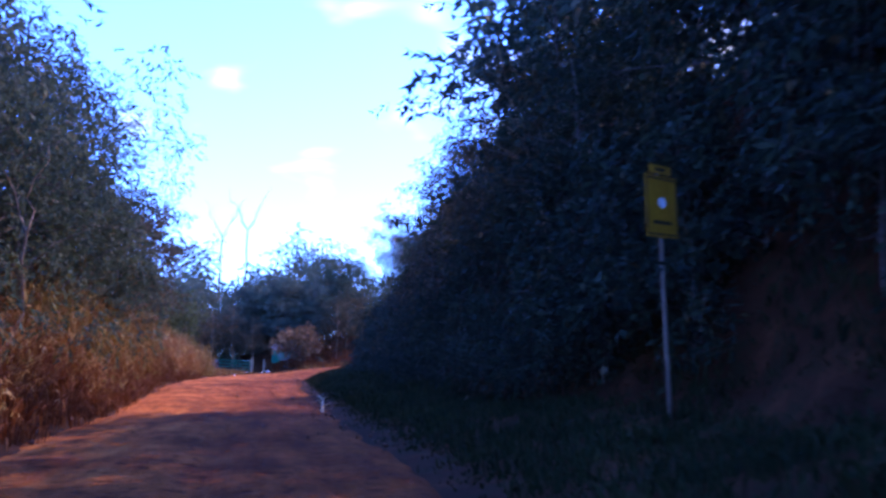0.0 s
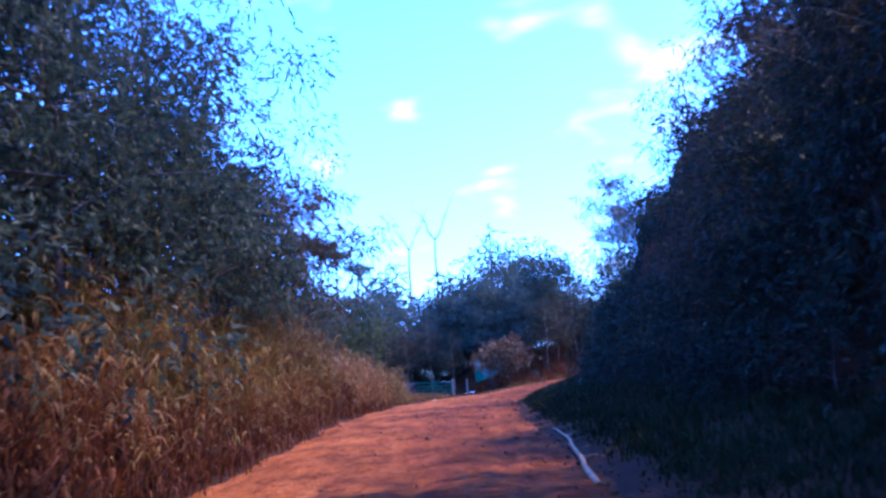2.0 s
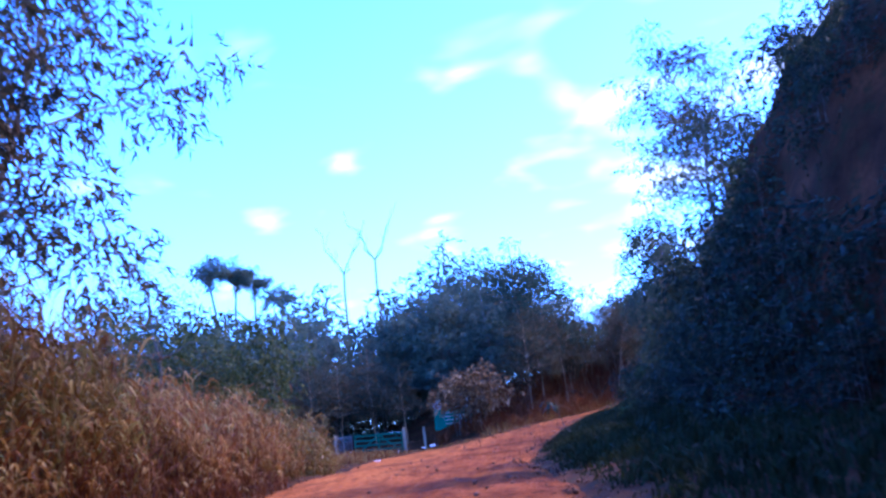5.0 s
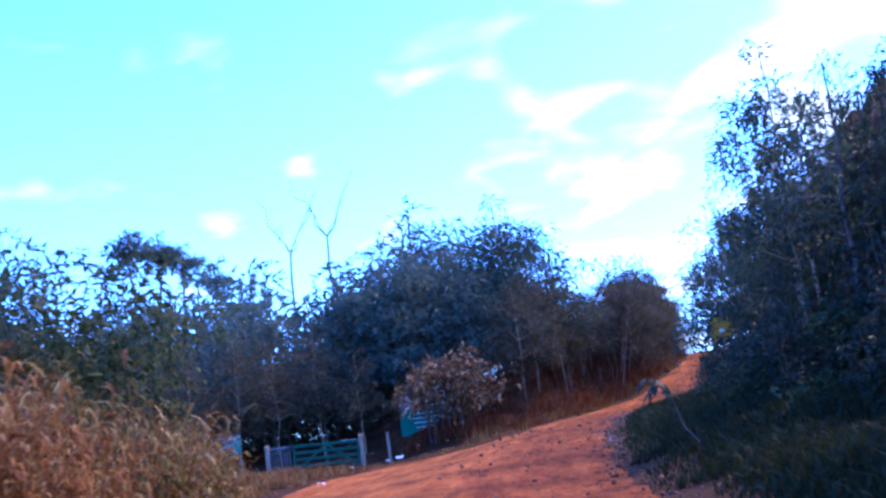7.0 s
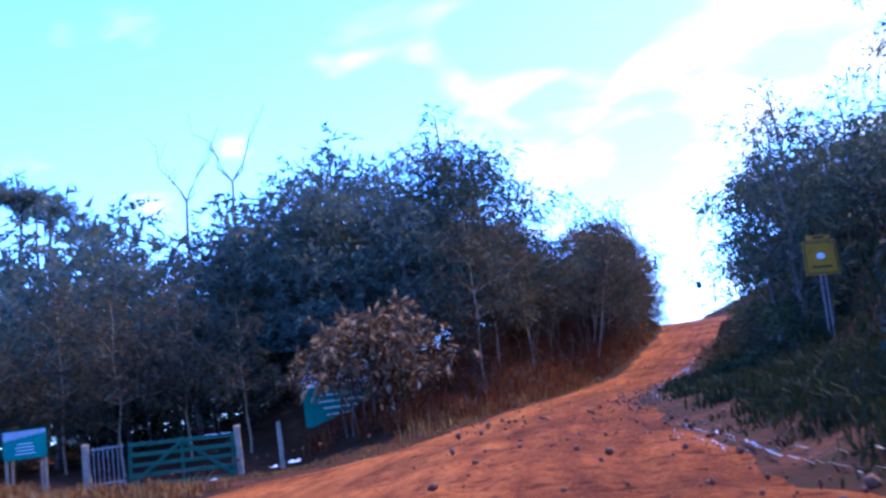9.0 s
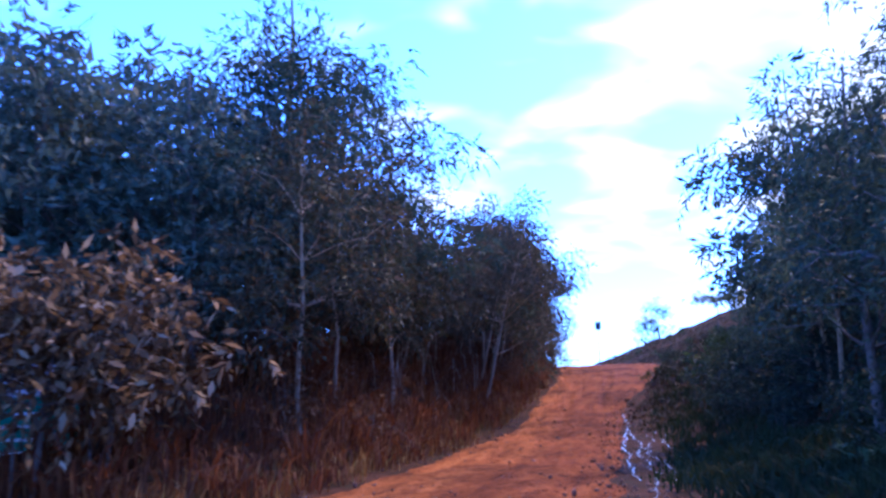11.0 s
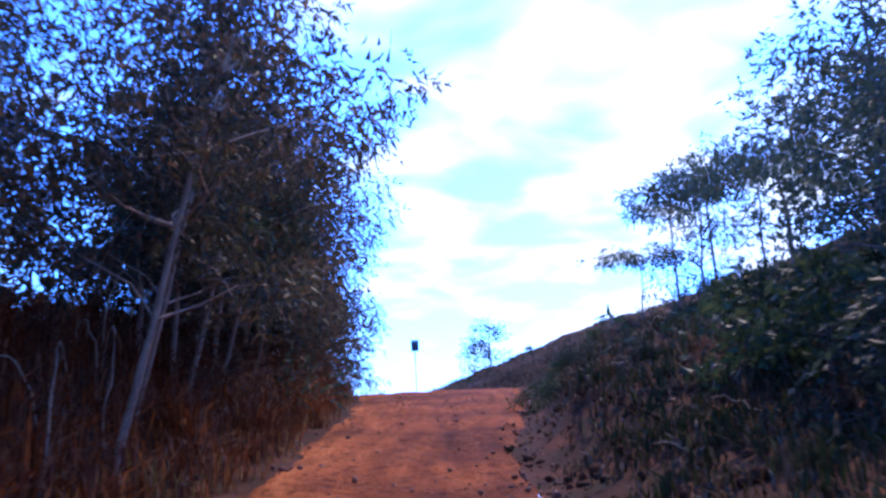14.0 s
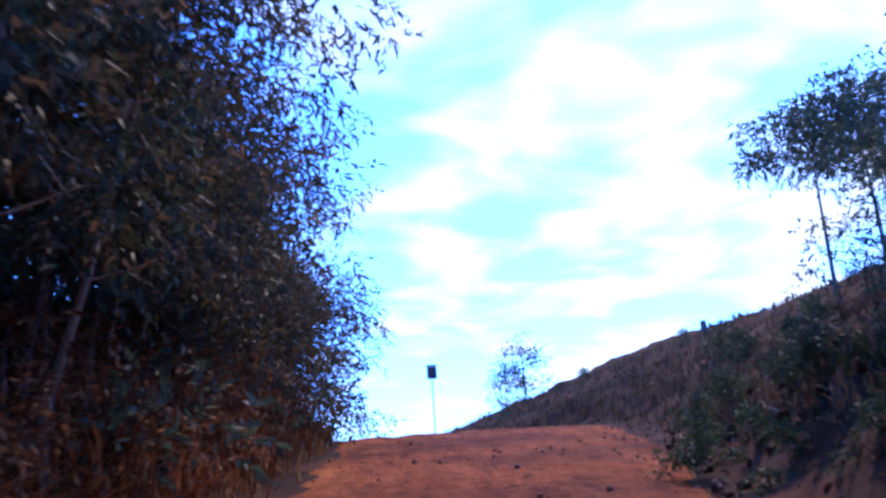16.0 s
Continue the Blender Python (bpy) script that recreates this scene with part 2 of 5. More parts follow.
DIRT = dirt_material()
WOOD_PALE = surface("pale_bare_wood", [(0.3, (0.4, 0.25, 0.12)), (0.7, (0.62, 0.43, 0.24))], 4.0, 0.85, 0.6, dirt=(0.2, 0.08, 0.03), gloss=0.1)
WOOD_GREY = surface("weathered_wood", [(0.3, (0.26, 0.19, 0.11)), (0.7, (0.46, 0.35, 0.22))], 5.0, 0.85, 0.5)

# ---- building helpers ----


def from_arrays(name, verts, faces, mat, smooth=False):
    """A mesh from arrays; every face has the same number of corners."""
    me = bpy.data.meshes.new(name)
    verts, faces = np.asarray(verts, np.float32), np.asarray(faces, np.int32)
    k = faces.shape[1]
    me.vertices.add(len(verts))
    me.vertices.foreach_set("co", verts.ravel())
    me.loops.add(faces.size)
    me.loops.foreach_set("vertex_index", faces.ravel())
    me.polygons.add(len(faces))
    me.polygons.foreach_set("loop_start", np.arange(0, faces.size, k, dtype=np.int32))
    if smooth:
        me.polygons.foreach_set("use_smooth", np.ones(len(faces), bool))
    me.update(calc_edges=True)
    me.validate()
    me.materials.append(mat)
    return me


def child(name, me, parent, label=""):
    ob = new(name, me)
    ob.parent = parent
    return tagged(ob, label)


def part(name, bm, mat, parent, label=""):
    me = bpy.data.meshes.new(name)
    bm.to_mesh(me)
    bm.free()
    me.materials.append(mat)
    return child(name, me, parent, label)


# ---- the lie of the land ----
# centre line of the driven track: x, y, z, width to its left and right edge
TRACK = [
    (-0.6, -60, 0.0, 4.0, 2.2), (-0.1, -20, 0.0, 4.0, 2.2), (0.1, 0, 0.0, 4.1, 2.1), (0.2, 25, 0.03, 4.4, 2.1), (0.1, 40, 0.12, 4.9, 2.4),
    (-0.4, 50, 0.3, 5.0, 2.8), (0.3, 58, 0.5, 5.3, 2.6), (0.9, 66, 0.55, 5.0, 2.4), (2.8, 75, 0.85, 6.0, 2.4), (5.2, 84, 1.15, 9.8, 2.3),
    (7.1, 90, 1.35, 9.0, 2.1), (8.9, 94.5, 1.45, 5.6, 1.8), (10.4, 98, 1.54, 3.4, 1.6), (14.4, 105, 1.72, 3.1, 1.45), (18.1, 111.6, 2.05, 3.0, 1.4),
    (21.5, 118, 2.68, 2.6, 1.5), (23.1, 121.5, 3.1, 2.4, 1.7), (27.3, 129.4, 4.25, 2.3, 2.9), (31.6, 137.3, 5.5, 2.3, 4.2), (35.0, 144.4, 6.5, 2.4, 4.6),
    (37.6, 152, 6.62, 3.2, 4.2), (38.6, 162, 5.6, 3.2, 3.2), (37.5, 175, 4.2, 3.2, 3.2), (33.0, 200, 1.5, 3.2, 3.2),
]
_t = np.array(TRACK, float)
_n = 520
_u = np.linspace(0, len(_t) - 1, _n)
LINE = np.stack([np.interp(_u, np.arange(len(_t)), _t[:, k]) for k in range(5)], 1)
for _ in range(3):
    _w = 9
    _pad = np.pad(LINE, ((_w, _w), (0, 0)), mode="reflect", reflect_type="odd")
    _c = np.cumsum(np.vstack([np.zeros(5), _pad]), 0)
    LINE = (_c[2 * _w + 1:] - _c[:-2 * _w - 1]) / (2 * _w + 1)
TAN = np.gradient(LINE[:, :2], axis=0)
TAN /= np.linalg.norm(TAN, axis=1, keepdims=True)


def track_at(x, y):
    """For places: the nearest sample of the track, and how far to its right they lie."""
    p = np.stack([np.ravel(x), np.ravel(y)], 1)
    best = np.empty(len(p), int)
    for k in range(0, len(p), 4000):
        q = p[k:k + 4000]
        best[k:k + 4000] = ((q[:, None] - LINE[None, :, :2]) ** 2).sum(-1).argmin(1)
    off = p - LINE[best, :2]
    d = off[:, 0] * TAN[best, 1] - off[:, 1] * TAN[best, 0]
    along = np.abs(off[:, 0] * TAN[best, 0] + off[:, 1] * TAN[best, 1])
    far = np.where(along > 2.0, np.hypot(off[:, 0], off[:, 1]), np.abs(d))
    return best, np.sign(d) * far


def ease(a, b, v):
    q = np.clip((v - a) / (b - a), 0, 1)
    return q * q * (3 - 2 * q)


def bumps(x, y, size, seed):
    """Smooth uneven ground, about -1 to 1."""
    r = np.random.RandomState(seed)
    out = 0
    for k in range(6):
        a, ph, f = r.rand() * 6.28, r.rand() * 6.28, (1 + 1.7 * r.rand()) / size
        out = out + np.sin((x * np.cos(a) + y * np.sin(a)) * f * 3 + ph)
    return out / 3.2


def fall(y, d):
    """How far the wide junction tips down towards the gate."""
    return 0.62 * ease(0.2, 7.0, -d) * ease(68, 80, y) * (1 - ease(94, 103, y))


def ground_z(x, y):
    x, y = np.asarray(x, float), np.asarray(y, float)
    shape = x.shape
    i, d = track_at(x, y)
    x, y = x.ravel(), y.ravel()
    ys = LINE[i, 1]
    zr = LINE[i, 2] - fall(ys, d)
    ul, ur = -d - LINE[i, 3], d - LINE[i, 4]
    # banks to the left
    grass = 0.35 * ease(0, 1.2, ul) + 1.5 * ease(0.6, 5.0, ul) + 0.05 * np.clip(ul - 4, 0, 8)
    grass = grass * (1 + 0.8 * ease(42, 52, ys)) * (1 - 0.75 * ease(58, 64, ys))
    cut = 2.3 * ease(0.8, 4.5, ul) + 0.12 * np.clip(ul - 4, 0, 30)
    late = ease(97, 108, ys)
    flat = 0.1 * ease(0, 2, ul) + 0.25 * ease(70, 84, ys) * (1 - late) * ease(3, 9, ul)
    w = ease(72, 84, ys)
    left = grass * (1 - w) + w * (flat * (1 - late) + cut * late)
    # banks to the right: verge, cut bank, hill
    high = np.interp(ys, [-60, 30, 40, 52, 60, 68, 74, 88, 100, 112, 124], [7, 8, 10.5, 10, 9, 8.5, 8.5, 9, 6.5, 3.2, 1.5])
    steep = np.interp(ys, [-60, 30, 40, 62, 75, 100, 124], [6, 5.5, 5.0, 5.4, 7, 7.5, 6])
    toe = np.interp(ys, [-60, 25, 36, 48, 62, 75, 88, 98, 120], [3.0, 3.0, 3.9, 3.5, 3.1, 3.0, 3.6, 4.2, 4.2])
    bank = np.interp(ys, [85, 98], [0.2, 0.12]) * np.clip(ur - np.interp(ys, [85, 98], [0, 1.0]), 0, 3.2) + high * ease(0, 1, (ur - toe) / steep)
    bank = bank + 0.15 * np.clip(ur - toe - steep, 0, 40)
    hill = (np.interp(ys, [125, 140, 152, 175, 190], [0.4, 0.33, 0.3, 0.3, 0.15]) * 1.1 * np.clip(ur - 0.8, 0, 30) + 0.25 * ease(0.3, 1.5, ur) + 0.6 * ease(0.2, 2.5, ur) * ease(138, 152, ys)) * (1 - 0.7 * ease(24, 60, ur))
    w = ease(108, 132, ys)
    right = bank * (1 - w) + hill * w
    deep = ease(7, 18, ul) * ease(90, 105, ys)
    zr = zr * (1 - deep) + 1.5 * deep
    left = left * (1 - 0.75 * deep)
    z = zr + np.where(ul > 0, left, 0) + np.where(ur > 0, right, 0)
    on = (ul < 0) & (ur < 0)
    rough = np.clip(np.maximum(ul, ur), 0, 3) / 3
    z = z + rough * (0.12 * bumps(x, y, 4.0, 3) + 0.3 * bumps(x, y, 14.0, 4) * np.clip(np.maximum(ul, ur) / 12, 0, 1))
    # the hollow in which the gate stands
    w2 = ease(-7.2, -5.2, x) * (1 - ease(0.6, 3.6, x)) * ease(92.5, 96.5, y) * (1 - ease(102, 107, y)) * (ul > -1.5)
    z = z * (1 - w2) + np.minimum(z, 0.74) * w2
    z = z + ease(1.5, 5, ur) * w * (0.16 * bumps(x, y, 1.7, 12) + 0.22 * bumps(x, y, 5.0, 13))
    # a heap of dug earth and brush beside the climbing road
    heap = ease(0.1, 1.3, ur) * (1 - ease(3.0, 5.5, ur)) * ease(117, 124, ys) * (1 - ease(132, 137, ys))
    z = z + heap * (0.8 + 0.26 * bumps(x, y, 1.9, 31) + 0.14 * bumps(x, y, 0.9, 32))
    lumps = ease(3, 5, ur) * (1 - w) * (0.45 * bumps(x + 0.6 * z, y, 2.6, 8) + ease(32, 38, ys) * (1 - ease(62, 70, ys)) * (0.45 * bumps(x, y, 3.4, 9) + 0.22 * bumps(x, y, 1.5, 10)))
    z = z + lumps
    z = np.where(on, z - 0.12 * ease(0, 0.8, np.minimum(-ul, -ur)), z)
    return z.reshape(shape)


def gz(x, y):
    return float(ground_z(np.array([x]), np.array([y]))[0])


def ground_sheet():
    def axis(lo, hi, step, far):
        mid = np.arange(lo, hi + step / 2, step)
        out, s = [], step
        v = hi
        while v < far:
            s *= 1.35
            v += s
            out.append(v)
        low, v, s = [], lo, step
        while v > -far:
            s *= 1.35
            v -= s
            low.append(v)
        return np.r_[low[::-1], mid, out]
    xs, ys = axis(-30, 75, 0.7, 1500), axis(-25, 190, 0.7, 1800)
    gx, gy = np.meshgrid(xs, ys)
    z = ground_z(gx, gy)
    far = np.clip((np.hypot(gx - 15, gy - 80) - 140) / 200, 0, 1)
    z = z * (1 - far) + far * (-4.0)
    v = np.stack([gx.ravel(), gy.ravel(), z.ravel()], 1)
    w, h = len(xs), len(ys)
    a = (np.arange(h - 1)[:, None] * w + np.arange(w - 1)).ravel()
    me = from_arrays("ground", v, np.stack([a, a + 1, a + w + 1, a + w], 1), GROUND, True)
    return tagged(new("ground", me), "red earth banks with dry leaf litter", "ground", kind="structure")


def road_sheet():
    """The dirt track: ruts, a crown and a crumbled edge."""
    cross = np.linspace(0, 1, 43)
    dense = np.linspace(40, _n - 30, 1150)
    rnd = np.random.RandomState(5)
    wob = np.interp(dense, np.linspace(0, _n, 400), np.convolve(rnd.randn(404), np.ones(5) / 5, "valid")[:400])
    wob2 = np.interp(dense, np.linspace(0, _n, 400), np.convolve(rnd.randn(404), np.ones(5) / 5, "valid")[:400])
    ln = np.stack([np.interp(dense, np.arange(_n), LINE[:, c]) for c in range(5)], 1)
    tn = np.stack([np.interp(dense, np.arange(_n), TAN[:, c]) for c in range(2)], 1)
    lo, hi = -ln[:, 3] - 0.1 + 0.3 * wob, ln[:, 4] + 0.1 + 0.3 * wob2
    d = lo[:, None] + (hi - lo)[:, None] * cross
    x = ln[:, :1] + tn[:, 1:] * d
    y = ln[:, 1:2] - tn[:, :1] * d
    z = ln[:, 2:3] + 0.03 - 0.1 * np.abs(2 * cross - 1) ** 6
    z = z - fall(ln[:, 1:2], d)
    for c in (-2.5, -0.9, 0.75):
        z = z - 0.045 * np.exp(-((d - c - 0.12 * wob[:, None]) / 0.22) ** 2)
    z = z + 0.01 * bumps(x, y, 1.1, 21) + 0.025 * bumps(x, y, 3.4, 22) + 0.006 * bumps(x, y, 0.35, 23)
    v = np.stack([x.ravel(), y.ravel(), z.ravel()], 1)
    w, h = len(cross), len(dense)
    a = (np.arange(h - 1)[:, None] * w + np.arange(w - 1)).ravel()
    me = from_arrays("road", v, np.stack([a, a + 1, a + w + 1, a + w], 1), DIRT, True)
    uv = me.uv_layers.new(name="along")
    run = np.r_[0, np.cumsum(np.hypot(*np.diff(ln[:, :2], axis=0).T))]
    flat_uv = np.stack([d.ravel(), np.repeat(run, w)], 1).astype(np.float32)
    order = np.empty(len(me.loops), np.int32)
    me.loops.foreach_get("vertex_index", order)
    uv.data.foreach_set("uv", flat_uv[order].ravel())
    return tagged(new("road", me), "rutted red dirt road with loose stones", "road", kind="structure")


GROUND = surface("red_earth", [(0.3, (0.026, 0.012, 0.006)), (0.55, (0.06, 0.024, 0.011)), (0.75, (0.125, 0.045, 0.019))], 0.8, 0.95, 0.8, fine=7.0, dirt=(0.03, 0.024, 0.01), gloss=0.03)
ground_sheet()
road_sheet()

# ---- plants ----


def leaf_cloud(rnd, centres, radii, counts, length, width, droop=0.5, hollow=0.45, kite=False, per=7):
    """Sprays of leaves in clumps: twigs that reach outwards and hang, with leaves set along both sides; a few broad leaves fill the heart."""
    vs, fs, base = [], [], 0
    for c, r, n in zip(centres, radii, counts):
        fill = max(2, n // 6)
        m = max(2, (n - fill) // per)
        q = rnd.randn(m, 3)
        q /= np.linalg.norm(q, axis=1, keepdims=True)
        rad = (hollow + (0.92 - hollow) * rnd.rand(m) ** 0.7) * (1 + 0.12 * rnd.randn(m))
        p0 = c + q * rad[:, None] * r
        way = q * 0.9 + rnd.randn(m, 3) * 0.5
        way[:, 2] -= droop * 0.35
        way /= np.linalg.norm(way, axis=1, keepdims=True)
        reach = length * rnd.uniform(1.4, 2.9, m)
        k = (np.arange(per) + 0.5) / per
        p = p0[:, None] + way[:, None] * (reach[:, None] * k)[..., None]
        p[..., 2] -= droop * 0.45 * reach[:, None] * k ** 2
        side = np.cross(way, rnd.randn(m, 3))
        side /= np.linalg.norm(side, axis=1, keepdims=True) + 1e-6
        flip = np.where(np.arange(per) % 2, 1.0, -1.0)[None, :, None]
        a = way[:, None] * 0.75 + side[:, None] * flip * 0.75 + rnd.randn(m, per, 3) * 0.3
        a[..., 2] -= droop * 0.55
        p, a = p.reshape(-1, 3), a.reshape(-1, 3)
        g = rnd.randn(fill, 3)
        p = np.concatenate([p, c + g / np.linalg.norm(g, axis=1, keepdims=True) * (0.75 * rnd.rand(fill) ** 0.5)[:, None] * r])
        a = np.concatenate([a, g + rnd.randn(fill, 3) * 0.6])
        a /= np.linalg.norm(a, axis=1, keepdims=True)
        t = len(p)
        grow = np.where(np.arange(t) < m * per, 1.0, 1.3)
        s = np.cross(a, rnd.randn(t, 3) + (0, 0, 0.8))
        s /= np.linalg.norm(s, axis=1, keepdims=True) + 1e-6
        up = np.cross(s, a)
        ln = (length * grow * (0.6 + 0.8 * rnd.rand(t)))[:, None]
        wd = (width * grow * (0.65 + 0.7 * rnd.rand(t)))[:, None]
        if not kite:
            leaf = np.stack([p - s * wd * 0.5, p + s * wd * 0.5, p + a * ln], 1)
        else:
            leaf = np.stack([p, p + a * ln * 0.45 + s * wd * 0.5 + up * wd * 0.15, p + a * ln, p + a * ln * 0.45 - s * wd * 0.5 + up * wd * 0.15], 1)
        corners = leaf.shape[1]
        vs.append(leaf.reshape(-1, 3))
        fs.append(base + np.arange(corners * t).reshape(-1, corners))
        base += corners * t
    return np.concatenate(vs), np.concatenate(fs)


def tube(points, radii, sides=6):
    """A tapered limb through points."""
    p, r = np.asarray(points, float), np.asarray(radii, float)
    t = np.gradient(p, axis=0)
    t /= np.linalg.norm(t, axis=1, keepdims=True) + 1e-9
    ref = np.where(np.abs(t[:, 2:]) > 0.9, [[1.0, 0, 0]], [[0, 0, 1.0]])
    a = np.cross(t, ref)
    a /= np.linalg.norm(a, axis=1, keepdims=True) + 1e-9
    b = np.cross(t, a)
    ang = np.linspace(0, 2 * math.pi, sides, endpoint=False)
    v = p[:, None] + r[:, None, None] * (a[:, None] * np.cos(ang)[None, :, None] + b[:, None] * np.sin(ang)[None, :, None])
    n = len(p)
    f = []
    for i in range(n - 1):
        for k in range(sides):
            f.append((i * sides + k, i * sides + (k + 1) % sides, (i + 1) * sides + (k + 1) % sides, (i + 1) * sides + k))
    return v.reshape(-1, 3), np.array(f)


def joined(pieces):
    vs, fs, base = [], [], 0
    for v, f in pieces:
        vs.append(v)
        fs.append(f + base)
        base += len(v)
    return np.concatenate(vs), np.concatenate(fs)


def curve_to(rnd, a, b, n=5, sag=0.1, wander=0.05):
    q = np.linspace(0, 1, n)[:, None]
    a, b = np.asarray(a, float), np.asarray(b, float)
    span = np.linalg.norm(b - a)
    p = a + (b - a) * q
    p[1:-1] += rnd.randn(n - 2, 3) * wander * span
    p[:, 2] += (np.sin(q[:, 0] * math.pi)) * sag * span
    return p


def make_tree(name, seed, height, spread, bare, blobs, leaves, length, width, leaf, bark, label, blob=1.0, flat=0.8, lean=0.0, droop=0.5, stems=1, trunk_r=None, tiers=False, kite=False, per=7):
    """A tree with its foot at the origin: trunk with limbs, and a crown of clumps of single leaves."""
    rnd = np.random.RandomState(seed)
    root = tagged(new(name, None), label, "shrub" if "shrub" in name else "tree")
    tr = trunk_r or height * 0.013
    wood, cs, rs = [], [], []
    for k in range(stems):
        a = rnd.rand() * 6.28
        foot = np.array([np.cos(a), np.sin(a), 0]) * (0.25 * (stems > 1)) * spread * 0.5
        top = foot * 2.2 + np.array([lean * height, 0, height * (0.88 + 0.1 * rnd.rand())]) + np.r_[rnd.randn(2) * 0.03 * height, 0]
        spine = curve_to(rnd, foot - (0, 0, 0.3), top, 8, 0.0, 0.007)
        wood.append(tube(spine, np.linspace(tr, tr * 0.25, 8) / math.sqrt(stems), 7))
        for j in range(max(2, blobs // stems)):
            q = bare + (1 - bare) * ((j + rnd.rand()) / max(2, blobs // stems))
            # the crown's reach: widest at a third of its height
            h = (q - bare) / (1 - bare + 1e-6)
            reach = spread * (0.45 + 0.75 * math.sin(math.pi * min(0.95, 0.25 + 0.7 * h))) * (0.45 + 0.6 * rnd.rand())
            if tiers:
                reach = spread * (1.0 - 0.65 * h) * (0.5 + 0.6 * rnd.rand())
            ang = j * 2.399 + rnd.rand() * 0.8
            i0 = min(7, int(q * 0.82 * 7)) if flat > 0.5 else 6
            at = spine[i0]
            c = at + np.array([np.cos(ang) * reach, np.sin(ang) * reach, height * 0.1 * (0.4 + rnd.rand())])
            c[2] = min(c[2], height * 0.97)
            wood.append(tube(curve_to(rnd, at, c, 4, 0.06), np.linspace(tr * 0.4, tr * 0.08, 4), 4))
            tip = c + rnd.randn(3) * blob * 0.7
            wood.append(tube(curve_to(rnd, (at + c * 2) / 3, tip, 3, 0.05), np.linspace(tr * 0.18, tr * 0.05, 3), 3))
            cs.append(c)
            rs.append(blob * (0.6 + 0.7 * rnd.rand()) * np.array([1.15, 1.15, flat]))
            for m in range(2):
                cs.append(c + rnd.randn(3) * blob * (0.9, 0.9, 0.5))
                rs.append(blob * (0.35 + 0.45 * rnd.rand()) * np.array([1.15, 1.15, flat]))
        cs.append(spine[-1])
        rs.append(blob * 0.8 * np.array([1.1, 1.1, flat]))
        cs.append(spine[-2])
        rs.append(blob * 0.9 * np.array([1.1, 1.1, flat]))
    vol = np.array([np.prod(r) ** 0.75 for r in rs])
    counts = np.maximum(6, (leaves * vol / vol.sum())).astype(int)
    child("trunk", from_arrays("trunk", *joined(wood), bark, True), root)
    child("crown", from_arrays("crown", *leaf_cloud(rnd, cs, rs, counts, length, width, droop, kite=kite, per=per), leaf), root)
    return root


def stand(proto, spots, group=""):
    """Copies of the plants of one kind at x, y, size and turn; the first spot takes the original."""
    for k, (x, y, size, turn) in enumerate(spots):
        m = Matrix.Translation((x, y, gz(x, y) - 0.05)) @ Matrix.Rotation(turn, 4, "Z") @ Matrix.Diagonal((size, size, size * (0.92 + 0.16 * ((k * 0.37) % 1)), 1))
        ob = proto if k == 0 else copy_thing(proto, m)
        if k == 0:
            proto.matrix_basis = m
        if group:
            ob["group"] = group

# ---- the wood ----
rng = random.Random(11)


def beside(y, d):
    """The place d metres to the right of the track where the track passes y."""
    k = int(np.abs(LINE[:, 1] - y).argmin())
    return LINE[k, 0] + TAN[k, 1] * d, LINE[k, 1] - TAN[k, 0] * d


K, TALL = {}, {}


def grow(kind, name, seed, height, *rest, **more):
    K[kind], TALL[kind] = make_tree(name, seed, height, *rest, **more), height


grow("broad", "broadleaf_tree", 1, 12, 3.0, 0.2, 20, 7000, 0.25, 0.12, LEAF_HAZED, BARK, "tall dark green broadleaf tree in thick wood", 1.3)
grow("round", "round_tree", 2, 10, 2.6, 0.14, 19, 6400, 0.24, 0.1, LEAF_SHADE, BARK, "round dark leafy tree above the shaded verge", 1.25, kite=True)
grow("slope", "slope_tree", 52, 10, 2.7, 0.16, 19, 5200, 0.22, 0.095, LEAF_DARK, BARK, "round dark leafy tree on the slope", 1.25, kite=True)
grow("edge", "edge_tree", 31, 12, 3.0, 0.26, 24, 21000, 0.135, 0.055, LEAF_DARK, BARK, "tall leafy tree overhanging the grassy bank", 1.3, droop=0.8)
grow("fine", "fine_leaved_tree", 32, 9, 2.4, 0.14, 18, 10500, 0.16, 0.055, LEAF_WARM, BARK, "fine-leaved tree crowding the road edge", 1.15, droop=0.9, kite=True)
grow("back", "forest_tree", 12, 12, 3.2, 0.2, 15, 3200, 0.42, 0.2, LEAF_HAZED, BARK, "dark leafy tree deep in the wood", 1.5)
grow("sparse", "thin_tree", 3, 10, 2.0, 0.4, 14, 4400, 0.18, 0.06, LEAF_DARK, BARK, "slender tree with sparse drooping leaves", 0.85, droop=1.0, kite=True)
grow("pale", "pale_stemmed_tree", 13, 11, 2.0, 0.5, 14, 6400, 0.2, 0.075, LEAF_WARM, BARK_PALE, "slim pale-stemmed tree on the steep bank", 1.1, droop=0.9, trunk_r=0.075)
grow("feather", "feathery_tree", 4, 16, 6.0, 0.08, 46, 30000, 0.3, 0.085, LEAF_DARK, BARK, "large feathery dark green tree", 1.45, tiers=True, droop=0.9, per=11)
grow("plume", "high_crowned_tree", 4, 16, 6.6, 0.3, 50, 36000, 0.21, 0.068, LEAF_DARK, BARK_PALE, "large feathery dark tree with a bare lower trunk", 1.4, tiers=True, droop=0.9, per=11)
grow("dome", "spreading_tree", 54, 6.6, 3.3, 0.1, 26, 15000, 0.2, 0.075, LEAF_OLIVE, BARK, "dense spreading olive-green tree behind tall grass", 1.15, droop=1.1, kite=True)
